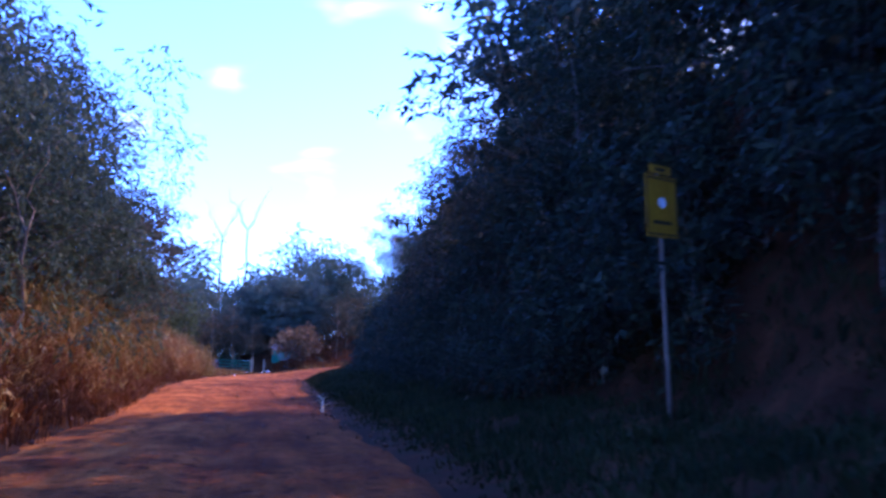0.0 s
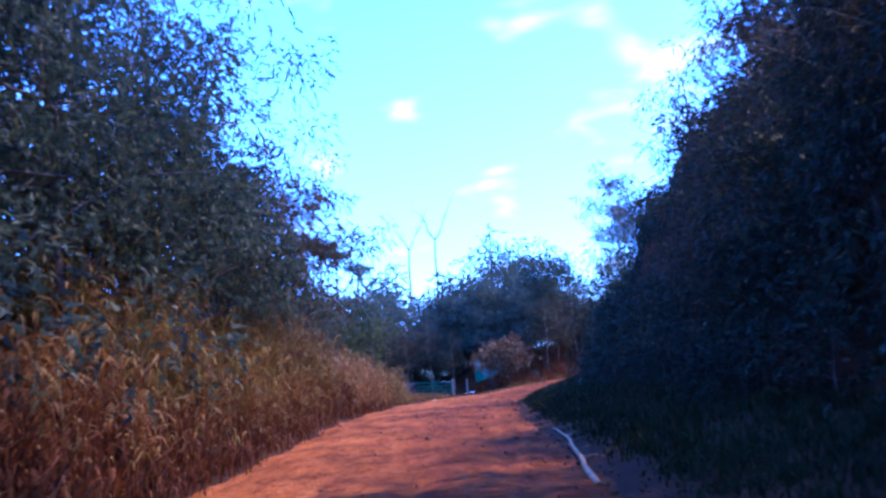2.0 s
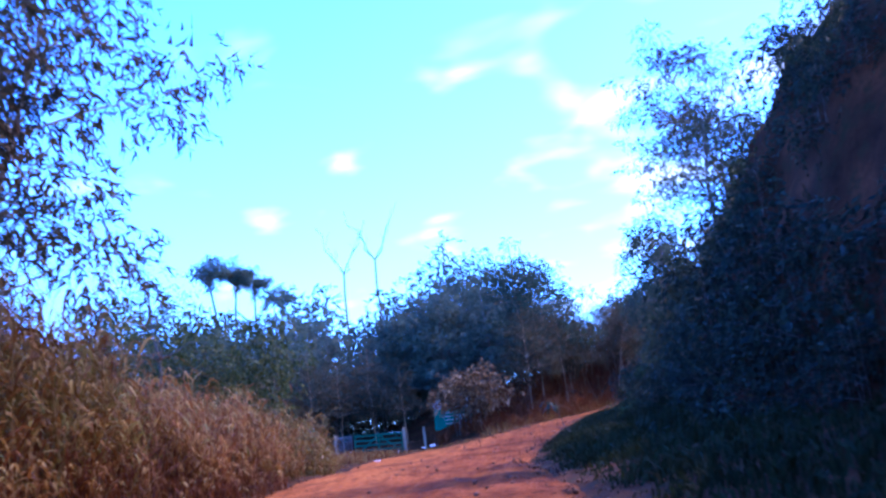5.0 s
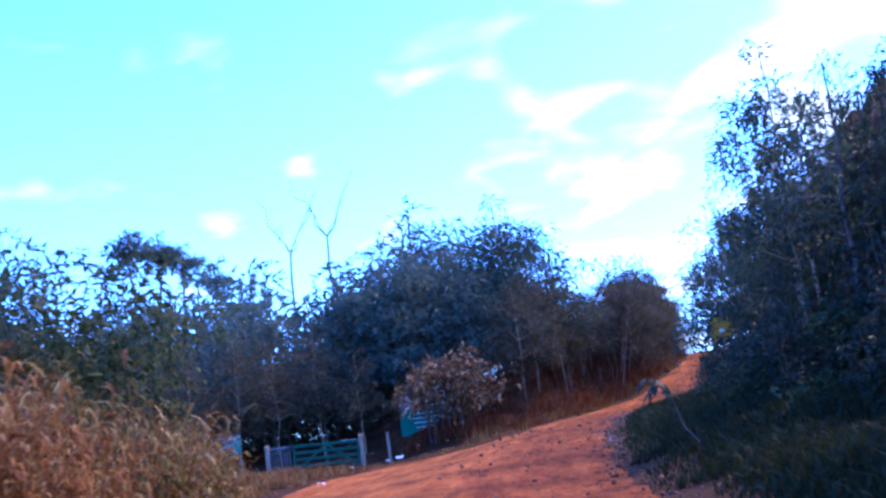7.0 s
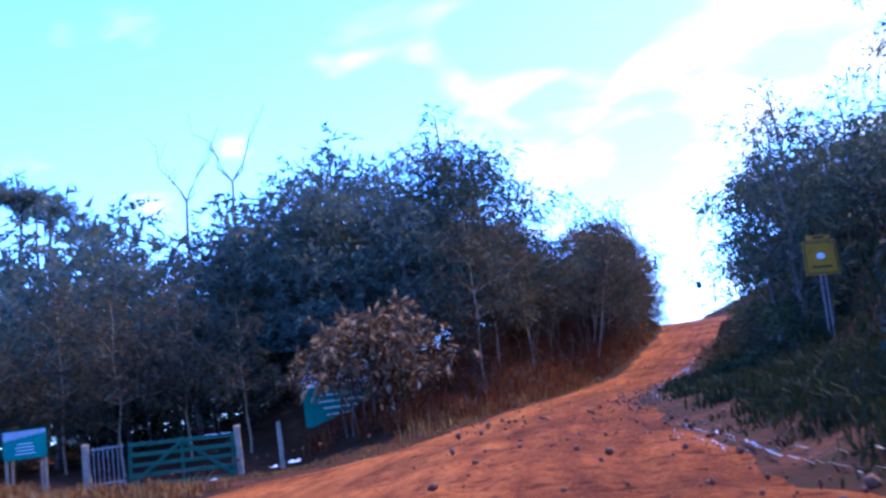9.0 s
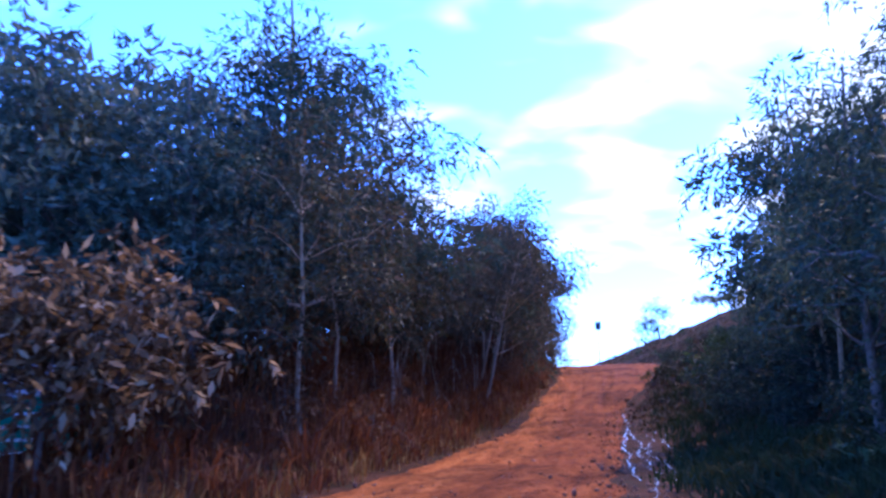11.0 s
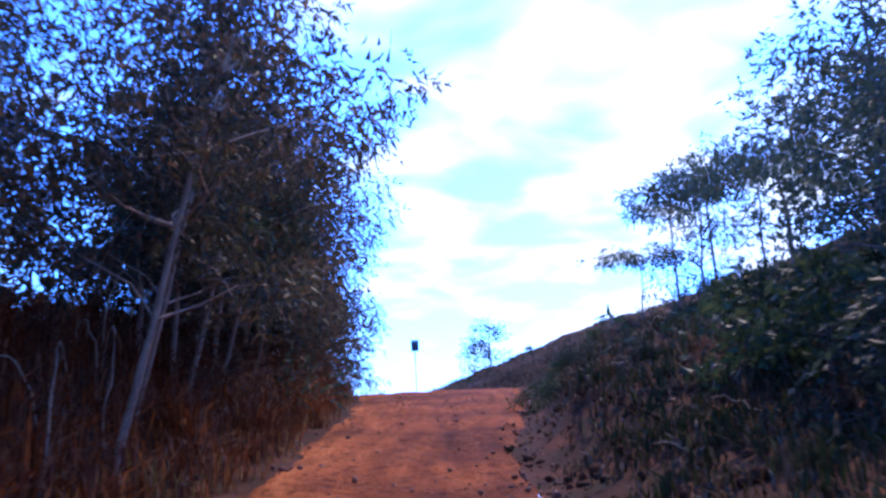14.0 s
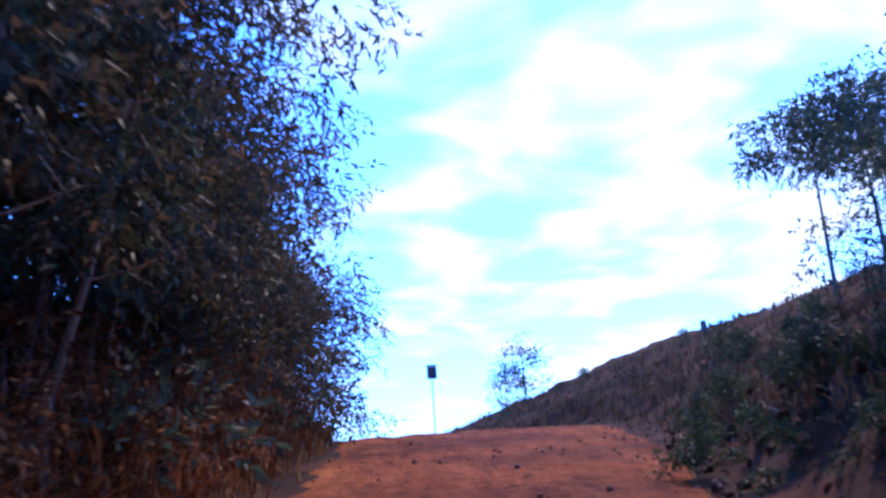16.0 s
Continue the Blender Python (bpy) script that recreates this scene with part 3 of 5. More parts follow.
grow("umbrella", "umbrella_tree", 14, 18, 1.25, 0.9, 8, 2600, 0.26, 0.1, LEAF_HAZED, BARK, "tall tree with a flat umbrella crown", 0.55, flat=0.45)
grow("flattop", "flat_topped_tree", 55, 5.2, 2.1, 0.62, 11, 4200, 0.16, 0.06, LEAF_DARK, BARK, "small flat-topped tree on the open hill", 0.7, flat=0.5)
grow("shrub", "shrub", 5, 3.6, 1.5, 0.06, 11, 1350, 0.21, 0.085, LEAF_DARK, BARK, "dense dark shrub on the bank", 0.9, stems=3, kite=True)
# twin of the shrub, in the leaf colour painted dark as shade
grow("deep", "shaded_shrub", 56, 3.6, 1.5, 0.04, 11, 1350, 0.23, 0.09, LEAF_SHADE, BARK, "dense blackish shrub in the shade of the bank", 0.9, stems=3, kite=True, droop=0.9)
grow("creeper", "creeper_shrub", 15, 3.2, 1.4, 0.02, 10, 1150, 0.24, 0.105, LEAF_SHADE, BARK, "dark creepers hanging over the cut bank", 0.95, stems=3, kite=True, flat=1.3, droop=1.6)
grow("leaning", "leaning_tree", 21, 11.5, 2.6, 0.45, 16, 9500, 0.17, 0.06, LEAF_WARM, BARK_PALE, "pale-stemmed tree leaning out over the road", 1.05, droop=1.0, lean=0.2, trunk_r=0.08)
grow("bush", "bush_shrub", 6, 2.0, 1.1, 0.03, 8, 1300, 0.17, 0.08, LEAF_MID, BARK, "low green bush beside the road", 0.62, stems=3)
grow("brown", "dusty_shrub", 7, 3.0, 1.4, 0.06, 11, 950, 0.23, 0.08, LEAF_DRY, BARK, "dusty brown-leaved shrub on the bank", 0.8, stems=3, droop=1.1, kite=True)
grow("dusty", "pale_leaved_shrub", 18, 3.6, 1.2, 0.6, 14, 1900, 0.2, 0.08, LEAF_DUSTY, BARK, "large shrub with big dust-covered pale leaves", 0.5, stems=3, droop=1.0, kite=True)
grow("tall", "slender_tree", 23, 11, 2.3, 0.34, 16, 4300, 0.24, 0.085, LEAF_DARK, BARK_PALE, "slender open-crowned tree above the tall grass", 0.8, droop=0.9, kite=True, trunk_r=0.085)
spots = {k: [] for k in K}


def put(kind, x, y, size=1.0, turn=None):
    spots[kind].append((x, y, size * rng.uniform(0.94, 1.06), rng.uniform(0, 6.28) if turn is None else turn))


def put_top(kind, x, y, top, turn=None):
    """A plant whose crown ends at the height top."""
    spots[kind].append((x, y, max(0.15, 1.12 * (top - gz(x, y)) / TALL[kind]), rng.uniform(0, 6.28) if turn is None else turn))


# left of the first stretch
y = -12.0
while y < 55:
    if y < 38:
        put("edge" if y > 2 else "broad", -8.8 + rng.uniform(-0.7, 0.5), y, rng.uniform(0.95, 1.12))
        put("back", -14.5 + rng.uniform(-1.5, 1.5), y + 2, rng.uniform(1.05, 1.25))
    elif y < 50:
        put("tall", -9.4 + rng.uniform(-0.6, 0.4), y, rng.uniform(0.9, 1.0))
        put("tall", -12.0 + rng.uniform(-0.6, 0.6), y + 2, rng.uniform(0.85, 1.0))
    if 8 < y < 40:
        put("shrub", -10.6 + rng.uniform(-0.6, 0.6), y + 2.2, rng.uniform(0.8, 1.0))
    y += 4.3
for x, y, s in ((-7.7, 46.0, 1.05), (-7.4, 42.6, 1.05), (-8.4, 39.5, 1.1), (-10, 47.5, 1.1)):
    put("tall", x, y, s)
for x, y, top in ((-7.9, 54.0, 11.4), (-9.4, 52.4, 11.0), (-8.2, 49.8, 11.0)):
    put_top("pale", x, y, top)
put_top("leaning", -7.7, 53.6, 12.2, 0.1)
put_top("edge", -8.6, 41.5, 13.2)
put("shrub", -8.6, 52.5, 0.8)
for x, y, s in ((-10.5, 61, 0.9), (-12, 68, 0.85), (-13, 75, 1.0), (-14, 81, 1.0), (-9.5, 95, 0.8), (-11.5, 97, 1.1)):
    put("shrub", x, y, s)
put_top("sparse", -9.6, 75.5, 9.4)
put_top("dome", -9.4, 80.5, 8.3, 1.0)
put_top("dome", -13.5, 79.0, 8.0, 2.4)
put("bush", -8.8, 85.0, 1.2)
put("bush", -10.4, 86.5, 1.4)
put_top("slope", -17, 94, 10)
put("shrub", -10.5, 84.5, 0.9)
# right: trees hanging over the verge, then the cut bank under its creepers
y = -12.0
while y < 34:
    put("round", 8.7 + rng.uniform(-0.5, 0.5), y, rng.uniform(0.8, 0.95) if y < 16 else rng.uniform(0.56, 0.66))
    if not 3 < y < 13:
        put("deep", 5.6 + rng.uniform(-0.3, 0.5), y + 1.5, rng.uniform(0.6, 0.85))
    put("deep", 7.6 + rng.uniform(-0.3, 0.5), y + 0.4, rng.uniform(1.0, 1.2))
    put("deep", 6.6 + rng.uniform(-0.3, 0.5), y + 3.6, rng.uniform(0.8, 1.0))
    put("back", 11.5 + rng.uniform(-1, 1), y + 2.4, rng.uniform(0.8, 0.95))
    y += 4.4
put("fine", 7.6, 38.0, 0.82)
put("sparse", 8.2, 43.5, 0.8)
for k in range(22):
    y = rng.uniform(33, 66)
    put("creeper", *beside(y, rng.uniform(6.2, 7.6)), rng.uniform(0.5, 0.95))
for k in range(16):
    y = 34 + 2.3 * k
    put("deep", *beside(y, 6.4 + rng.uniform(-0.5, 0.6)), rng.uniform(0.35, 0.6))
    put("back", *beside(y, 16 + rng.uniform(-0.5, 2)), rng.uniform(0.45, 0.6))
for k in range(30):
    y = 36 + k
    put("creeper", *beside(y, rng.uniform(6.6, 8.2) if y < 50 else rng.uniform(7.2, 10.0)), rng.uniform(0.4, 0.7))
for k in range(18):
    put("creeper", *beside(38 + 1.5 * k, rng.uniform(9.6, 11.6)), rng.uniform(0.22, 0.42))
put_top("leaning", 8.5, 41.0, 9.8, 3.2)
put_top("tall", 12.3, 59.8, 11.8)
put_top("tall", 9.7, 57.4, 8.0)
for x, y, s in ((7.7, 10.8, 1.0), (7.0, 13.6, 1.0), (7.3, 15.2, 1.1), (8.3, 10.2, 1.15), (8.2, 12.6, 1.2), (8.6, 14.4, 1.2), (6.6, 17.4, 0.9), (6.5, 20.0, 0.9), (7.4, 18.8, 1.0)):
    put("creeper", x, y, s)
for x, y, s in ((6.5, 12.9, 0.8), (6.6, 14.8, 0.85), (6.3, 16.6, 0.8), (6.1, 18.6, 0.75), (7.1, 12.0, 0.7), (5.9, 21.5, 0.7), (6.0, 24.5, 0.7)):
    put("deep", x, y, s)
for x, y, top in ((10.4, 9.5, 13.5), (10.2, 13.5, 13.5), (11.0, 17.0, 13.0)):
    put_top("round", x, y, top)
put_top("tall", 10.6, 75.6, 8.8)
put("leaning", *beside(66, 9.2), 0.6, 3.0)
put("leaning", *beside(69.5, 9.4), 0.55, 2.8)
put("tall", 10.7, 75.0, 0.66)
put("tall", 12.0, 78.5, 0.62)
put("sparse", 14.0, 84.0, 0.66)
put("sparse", *beside(64, 8.0), 0.7)
put("slope", *beside(66, 9.0), 0.45)
put("sparse", *beside(72.5, 7.2), 0.66)
for k in range(16):
    y = 66 + 2.2 * k
    put("creeper", *beside(y, 6.6 + rng.uniform(-0.4, 0.8)), rng.uniform(0.45, 0.75))
    put("creeper", *beside(y, 9.0 + rng.uniform(-0.8, 1.2)), rng.uniform(0.4, 0.8))
for y, d, s in ((97.5, 6.6, 0.85), (99.5, 5.8, 0.95), (102, 6.0, 0.9), (100, 7.4, 0.95)):
    put("sparse", *beside(y, d), s)
# behind the gate, and the wood in the bend
for k in range(40):
    x, y = rng.uniform(-48, 4), rng.uniform(112, 150)
    if y > 119 and x > -8:
        x -= 14
    put("back", x, y, rng.uniform(0.8, 1.15) * (0.98 if x < -9 else 0.92))
for k in range(11):
    put("broad", -24 + 2.7 * k + rng.uniform(-1, 1), 110 + rng.uniform(-2, 3), rng.uniform(0.7, 0.9) * (0.8 if k < 6 else 1))
    if k < 6:
        put("shrub", -26 + 2.7 * k + rng.uniform(-1, 1), 105.5 + rng.uniform(-1, 1), rng.uniform(0.9, 1.25))
    put("shrub", -24 + 2.7 * k + rng.uniform(-1, 1), 113 + rng.uniform(-1, 1), rng.uniform(1.0, 1.3))
    put("shrub", -30 + 3.6 * k, 120 + rng.uniform(-1, 1), rng.uniform(1.2, 1.5))
for x, y, top in ((-13.4, 142.6, 20.6), (-16.4, 143.0, 21.6), (-18.6, 143.4, 21.8), (-20.6, 140.4, 23.6)):
    put_top("umbrella", x, y, top)
put_top("feather", 9.6, 131.5, 19.9)
put_top("broad", 4.2, 129.0, 18.6)
put_top("plume", 9.6, 114.2, 17.0)
put_top("broad", 7.0, 120.0, 12.5)
put_top("broad", 3.0, 113.0, 12.6)
put_top("broad", 5.2, 116.5, 14.4)
for x, y, s in ((-4, 124, 0.85), (-0.8, 121, 0.85), (-7, 128, 0.8), (1.5, 125, 0.85), (-2.0, 114, 0.8)):
    put("broad", x, y, s)
for x, y, s in ((-2.2, 109, 1.3), (0.2, 110.5, 1.35), (-4.8, 110.5, 1.3), (1.2, 112.0, 1.3), (-1.0, 115.5, 1.5), (0.6, 118, 1.5)):
    put("shrub", x, y, s)
put_top("broad", 12.4, 120.5, 14.5)
for k in range(14):
    y = 104 + 3.0 * k
    top = float(np.interp(y, [104, 112, 113.5, 119, 124, 127, 146], [11.5, 11.8, 11.0, 11.2, 12.5, 13.8, 15])) + rng.uniform(-0.6, 0.4)
    if y < 121 or k % 2:
        put_top("pale", *beside(y, -5.9 + rng.uniform(-0.6, 0.5)), top)
    if y < 116:
        put_top("broad", *beside(y + 1.4, -8.6 + rng.uniform(-0.8, 0.8)), top + 0.6)
    put("brown", *beside(y + 1, -4.9 + rng.uniform(-0.4, 0.5)), rng.uniform(0.5, 0.75))
    low = 1.0 if y < 113 else 0.62
    put("brown", *beside(y, -6.4 + rng.uniform(-0.7, 0.7)), low * rng.uniform(0.95, 1.3))
    put("brown", *beside(y + 1.7, -7.8 + rng.uniform(-0.8, 0.8)), low * rng.uniform(1.0, 1.4))
    if y < 118:
        put_top("broad", *beside(y, -13 + rng.uniform(-2, 1)), top - 0.5)
for y, d, top in ((119.8, -4.2, 12.2), (114.5, -6.4, 11.0), (117, -6.2, 10.8), (122.5, -4.8, 12.6), (125.5, -4.8, 13.6), (128, -4.8, 13.6), (131.5, -5.4, 13.8), (134, -5.0, 13.8), (136, -5.5, 14.0), (139, -4.9, 14.0), (130.5, -4.6, 13.8)):
    put_top("leaning", *beside(y, d), top, -0.5)
for y in (120, 128, 135):
    put_top("broad" if y < 128 else "pale", *beside(y, -11 + rng.uniform(-1, 1)), float(np.interp(y, [120, 128, 135], [13.5, 14.5, 15.0])))
put("leaning", -8.2, 50.0, 0.85, 0.2)
for y in (125.5, 129, 132.5, 136, 139.5, 143):
    put_top("tall", *beside(y, -5.1 + rng.uniform(-0.4, 0.3)), float(np.interp(y, [125, 143], [13.3, 15.5])))
    put("brown", *beside(y + 2, -3.9), rng.uniform(0.6, 0.85))
    put("brown", *beside(y, -4.4), rng.uniform(0.9, 1.15))
    put("brown", *beside(y + 1, -5.6), rng.uniform(1.1, 1.4))
for k in range(10):
    y = 127 + 2.1 * k
    put("brown", *beside(y, -3.7 + rng.uniform(-0.2, 0.2)), rng.uniform(0.85, 1.1))
    put("shrub" if k % 3 else "brown", *beside(y + 1, -4.6 + rng.uniform(-0.3, 0.3)), rng.uniform(0.95, 1.2))
for y in (135, 140, 144, 147):
    put("fine", *beside(y, -4.4 + rng.uniform(-0.3, 0.3)), rng.uniform(0.8, 0.92))
for y, d, size in ((138, -4.2, 1.0), (141.5, -3.9, 0.95), (144.5, -3.8, 0.95), (148, -3.8, 0.9), (133, -5.6, 1.15), (129.5, -6.2, 1.15)):
    put("fine", *beside(y, d), size)
for k in range(8):
    put("brown", *beside(131 + 2.3 * k, -4.2 + rng.uniform(-0.3, 0.3)), rng.uniform(1.2, 1.5))
    put("deep", *beside(129 + 2.3 * k, -6.4 + rng.uniform(-0.4, 0.4)), rng.uniform(1.1, 1.4))
put_top("dusty", 3.6, 102.5, 5.4)
put_top("dusty", 3.05, 102.8, 4.9)
put_top("dusty", 4.7, 103.3, 5.2)
for x, y, top in ((-9.6, 104.6, 8.4), (-7.2, 105.4, 8.8), (-5.0, 104.4, 8.6), (-2.8, 105.6, 8.8), (-0.6, 104.8, 8.4), (-11.5, 106.0, 8.6)):
    put_top("pale", x, y, top)
for k in range(20):
    put("shrub", -37 + 2.0 * k + rng.uniform(-0.5, 0.5), 121.5 + rng.uniform(-1, 1), rng.uniform(1.25, 1.5))
for k in range(14):
    put("back", -44 + 4.0 * k + rng.uniform(-1, 1), 153 + rng.uniform(-2, 3), rng.uniform(0.7, 0.9))
# right of the climb
for y, d, s in ((101, 9, 0.75), (106, 10, 0.8), (110, 11, 0.8), (114, 11.2, 0.8), (118, 11, 0.75), (122, 11.2, 0.72), (112, 15, 0.85), (119, 15, 0.8), (124.5, 10.4, 0.75), (127.5, 11.8, 0.75), (125, 13.5, 0.85), (127, 17, 0.9)):
    put("slope", *beside(y, d), s)
put("tall", *beside(113, 8.8), 0.8)
put("tall", *beside(108, 6.8), 0.85)
put("slope", *beside(111, 6.6), 0.55)
put("slope", *beside(115.5, 6.8), 0.55)
for y, d, s in ((112, 4.7, 0.85), (115, 4.7, 0.8), (104, 6.6, 0.9), (109, 6.5, 0.85), (113, 6.0, 0.9), (117, 5.8, 0.8), (121, 5.8, 0.75)):
    put("deep", *beside(y, d), s)
for y, d, s in ((119, 5.4, 0.8), (121.5, 6.0, 0.7), (124, 7.0, 0.6), (126.5, 7.6, 0.5), (129, 8.0, 0.5)):
    put("bush", *beside(y, d), s)
for x, y, top in ((46.8, 139.8, 15.2), (48.9, 139.2, 15.6), (51.2, 138.4, 16.2), (35.2, 129.4, 9.0)):
    put_top("flattop", x, y, top)
for x, y, top in ((44.6, 136.0, 14.0), (45.0, 131.5, 17.2), (47.0, 129.0, 19.0)):
    put_top("slope", x, y, top)
for x, y, top in ((22.9, 106.2, 12.4), (22.4, 103.2, 10.4), (24.4, 108.5, 12.8)):
    put_top("tall", x, y, top)
put("slope", 57.8, 174.0, 0.6)
put("slope", 56.4, 174.4, 0.4)
for k in range(9):
    put("deep" if k % 2 else "brown", *beside(118.5 + 1.7 * k, 4.0 + 1.4 * rng.random()), rng.uniform(0.22, 0.36))
for k in range(12):
    y = rng.uniform(124, 146)
    put("bush", *beside(y, 8.0 + 4.5 * rng.random()), rng.uniform(0.3, 0.5))
for k in range(14):
    y = rng.uniform(134, 165)
    put("bush", *beside(y, 8 + 9 * rng.random()), rng.uniform(0.22, 0.38))
for k in range(14):
    put(rng.choice(["bush", "deep"]), *beside(68 + 2.7 * k, 6.0 + rng.uniform(-0.5, 0.6)), rng.uniform(0.45, 0.7))
# undergrowth under the crowns left of the climb
for k in range(11):
    put("deep" if k % 2 else "brown", *beside(112 + 1.7 * k, -9.2 + rng.uniform(-0.9, 0.9)), rng.uniform(1.35, 1.7))
# growth down the cut, darkened by shade painted into its leaves
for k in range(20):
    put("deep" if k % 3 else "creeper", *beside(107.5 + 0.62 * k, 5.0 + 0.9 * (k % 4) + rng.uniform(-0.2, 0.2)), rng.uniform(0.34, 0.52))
# low scrub on the foot of the open hill
for x, y, size in ((31.0, 129.9, 0.28), (31.7, 129.6, 0.26), (30.5, 128.0, 0.22), (32.5, 131.2, 0.3), (31.3, 128.2, 0.24), (32.6, 129.6, 0.24), (33.6, 131.6, 0.26), (34.6, 133.4, 0.3), (33.8, 130.2, 0.22), (29.7, 126.4, 0.22), (32.6, 128.2, 0.2), (35.2, 131.8, 0.22), (36.4, 134.6, 0.28)):
    put("bush", x, y, size)
    put("brown", x + 0.7, y + 0.3, size * 0.7)
# undergrowth behind the gate; the hollow's shade is in its leaf colour
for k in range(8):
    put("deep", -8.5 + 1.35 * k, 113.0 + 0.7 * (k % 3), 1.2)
# trees and shrubs that close the gaps above the right verge
for x, y, s in ((8.0, 24.0, 0.62), (8.2, 29.0, 0.58), (8.8, 33.5, 0.56), (9.2, 38.5, 0.56)):
    put("leaning", x, y, s, 3.1)
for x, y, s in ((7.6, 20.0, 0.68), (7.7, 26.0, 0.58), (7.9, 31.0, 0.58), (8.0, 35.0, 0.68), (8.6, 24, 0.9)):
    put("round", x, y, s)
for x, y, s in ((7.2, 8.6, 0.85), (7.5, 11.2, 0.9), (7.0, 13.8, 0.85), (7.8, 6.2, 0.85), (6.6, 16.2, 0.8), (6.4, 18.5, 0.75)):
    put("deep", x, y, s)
for y, d, s in ((114, 8.2, 0.66), (117, 7.6, 0.6), (120, 8.0, 0.6), (110, 8.4, 0.65)):
    put("slope", *beside(y, d), s)


def hides_sign(x, y):
    """In the strip kept clear before the yellow sign."""
    along, off = (14.25 - x) * 0.43 + (90.3 - y) * 0.9, abs((14.25 - x) * 0.9 - (90.3 - y) * 0.43)
    return 0 < along < 9 and off < 1.7


for kind, where in spots.items():
    stand(K[kind], [w for w in where if not hides_sign(w[0], w[1])])


def dead_tree(x, y, height, seed):
    rnd = np.random.RandomState(seed)
    root = tagged(new("dead_tree", None), "leafless grey dead tree above the wood", "tree")
    z = gz(x, y)
    p0, fork = np.array([0, 0, -0.3]), np.array([0.4, 0, height * 0.74])
    child("trunk", from_arrays("trunk", *tube(curve_to(rnd, p0, fork, 8, 0.0, 0.008), np.linspace(0.24, 0.12, 8), 7), BARK_PALE, True), root)
    for a, l in ((0.35, 0.26), (2.9, 0.24), (0.1, 0.16), (3.3, 0.13)):
        tip = fork + np.array([math.cos(a) * l * 0.5, math.sin(a) * 0.1, l]) * height
        limb = child("branch", from_arrays("branch", *tube(curve_to(rnd, fork, tip, 6, -0.05, 0.03), np.linspace(0.09, 0.025, 6), 5), BARK_PALE, True), root)
        for j in range(2):
            b = fork + (tip - fork) * rnd.uniform(0.4, 0.8)
            e = b + np.array([rnd.uniform(-0.5, 0.5), 0, rnd.uniform(0.4, 1.0)]) * height * 0.06
            child("twig", from_arrays("twig", *tube(curve_to(rnd, b, e, 4, 0), np.linspace(0.03, 0.012, 4), 4), BARK_PALE, True), limb)
    root.location = (x, y, z)


dead_tree(-2.7, 145.5, 27, 3)
dead_tree(-6.5, 145.0, 25, 5)


def bare_sapling(x, y, seed):
    """A thin pale sapling, forked above head height and nearly leafless."""
    rnd = np.random.RandomState(seed)
    root = tagged(new("bare_sapling", None), "thin pale forked sapling standing in the grass", "tree")
    z = gz(x, y)
    fork = np.array([0.25, -0.4, 4.7 - z])
    child("trunk", from_arrays("trunk", *tube(curve_to(rnd, (0, 0, -0.2), fork, 7, 0.0, 0.012), np.linspace(0.06, 0.04, 7), 7), BARK_PALE, True), root)
    for tip, r in (((-0.75, -0.3, 2.1), 0.032), ((0.35, 0.1, 2.4), 0.03)):
        end = fork + np.array(tip)
        limb = child("branch", from_arrays("branch", *tube(curve_to(rnd, fork, end, 6, 0.03, 0.03), np.linspace(r, 0.008, 6), 5), BARK_PALE, True), root)
        for j in range(2):
            b = fork + (end - fork) * rnd.uniform(0.35, 0.85)
            e = b + np.array([rnd.uniform(-0.5, 0.5), rnd.uniform(-0.3, 0.3), rnd.uniform(0.2, 0.6)])
            child("twig", from_arrays("twig", *tube(curve_to(rnd, b, e, 4, 0), np.linspace(0.012, 0.005, 4), 4), BARK_PALE, True), limb)
    root.location = (x, y, z)


bare_sapling(-6.1, 24.9, 8)


def bare_vine(x, y, rise, reach, seed):
    """A bare tangled stem rising out of the scrub and hooking over."""
    rnd = np.random.RandomState(seed)
    q = np.linspace(0, 1, 12)
    a = rnd.rand() * 6.28
    bow = reach * (q ** 1.5)
    p = np.stack([np.cos(a) * bow, np.sin(a) * bow, rise * np.sin(q * 2.2) / 0.9], 1) + np.cumsum(rnd.randn(12, 3), 0) * 0.035
    ob = new("bare_vine", from_arrays("bare_vine", *tube(p, np.linspace(0.022, 0.008, 12), 5), BARK_PALE, True))
    ob.location = (x, y, gz(x, y) - 0.1)
    tagged(ob, "bare pale tangled vine stem on the bank", "vine", "vines on the bank")


for k in range(26):
    bare_vine(*beside(110 + 1.35 * k, -4.3 - 1.8 * rng.random()), rng.uniform(0.9, 2.4), rng.uniform(0.3, 1.3), 60 + k)

# ---- grass ----


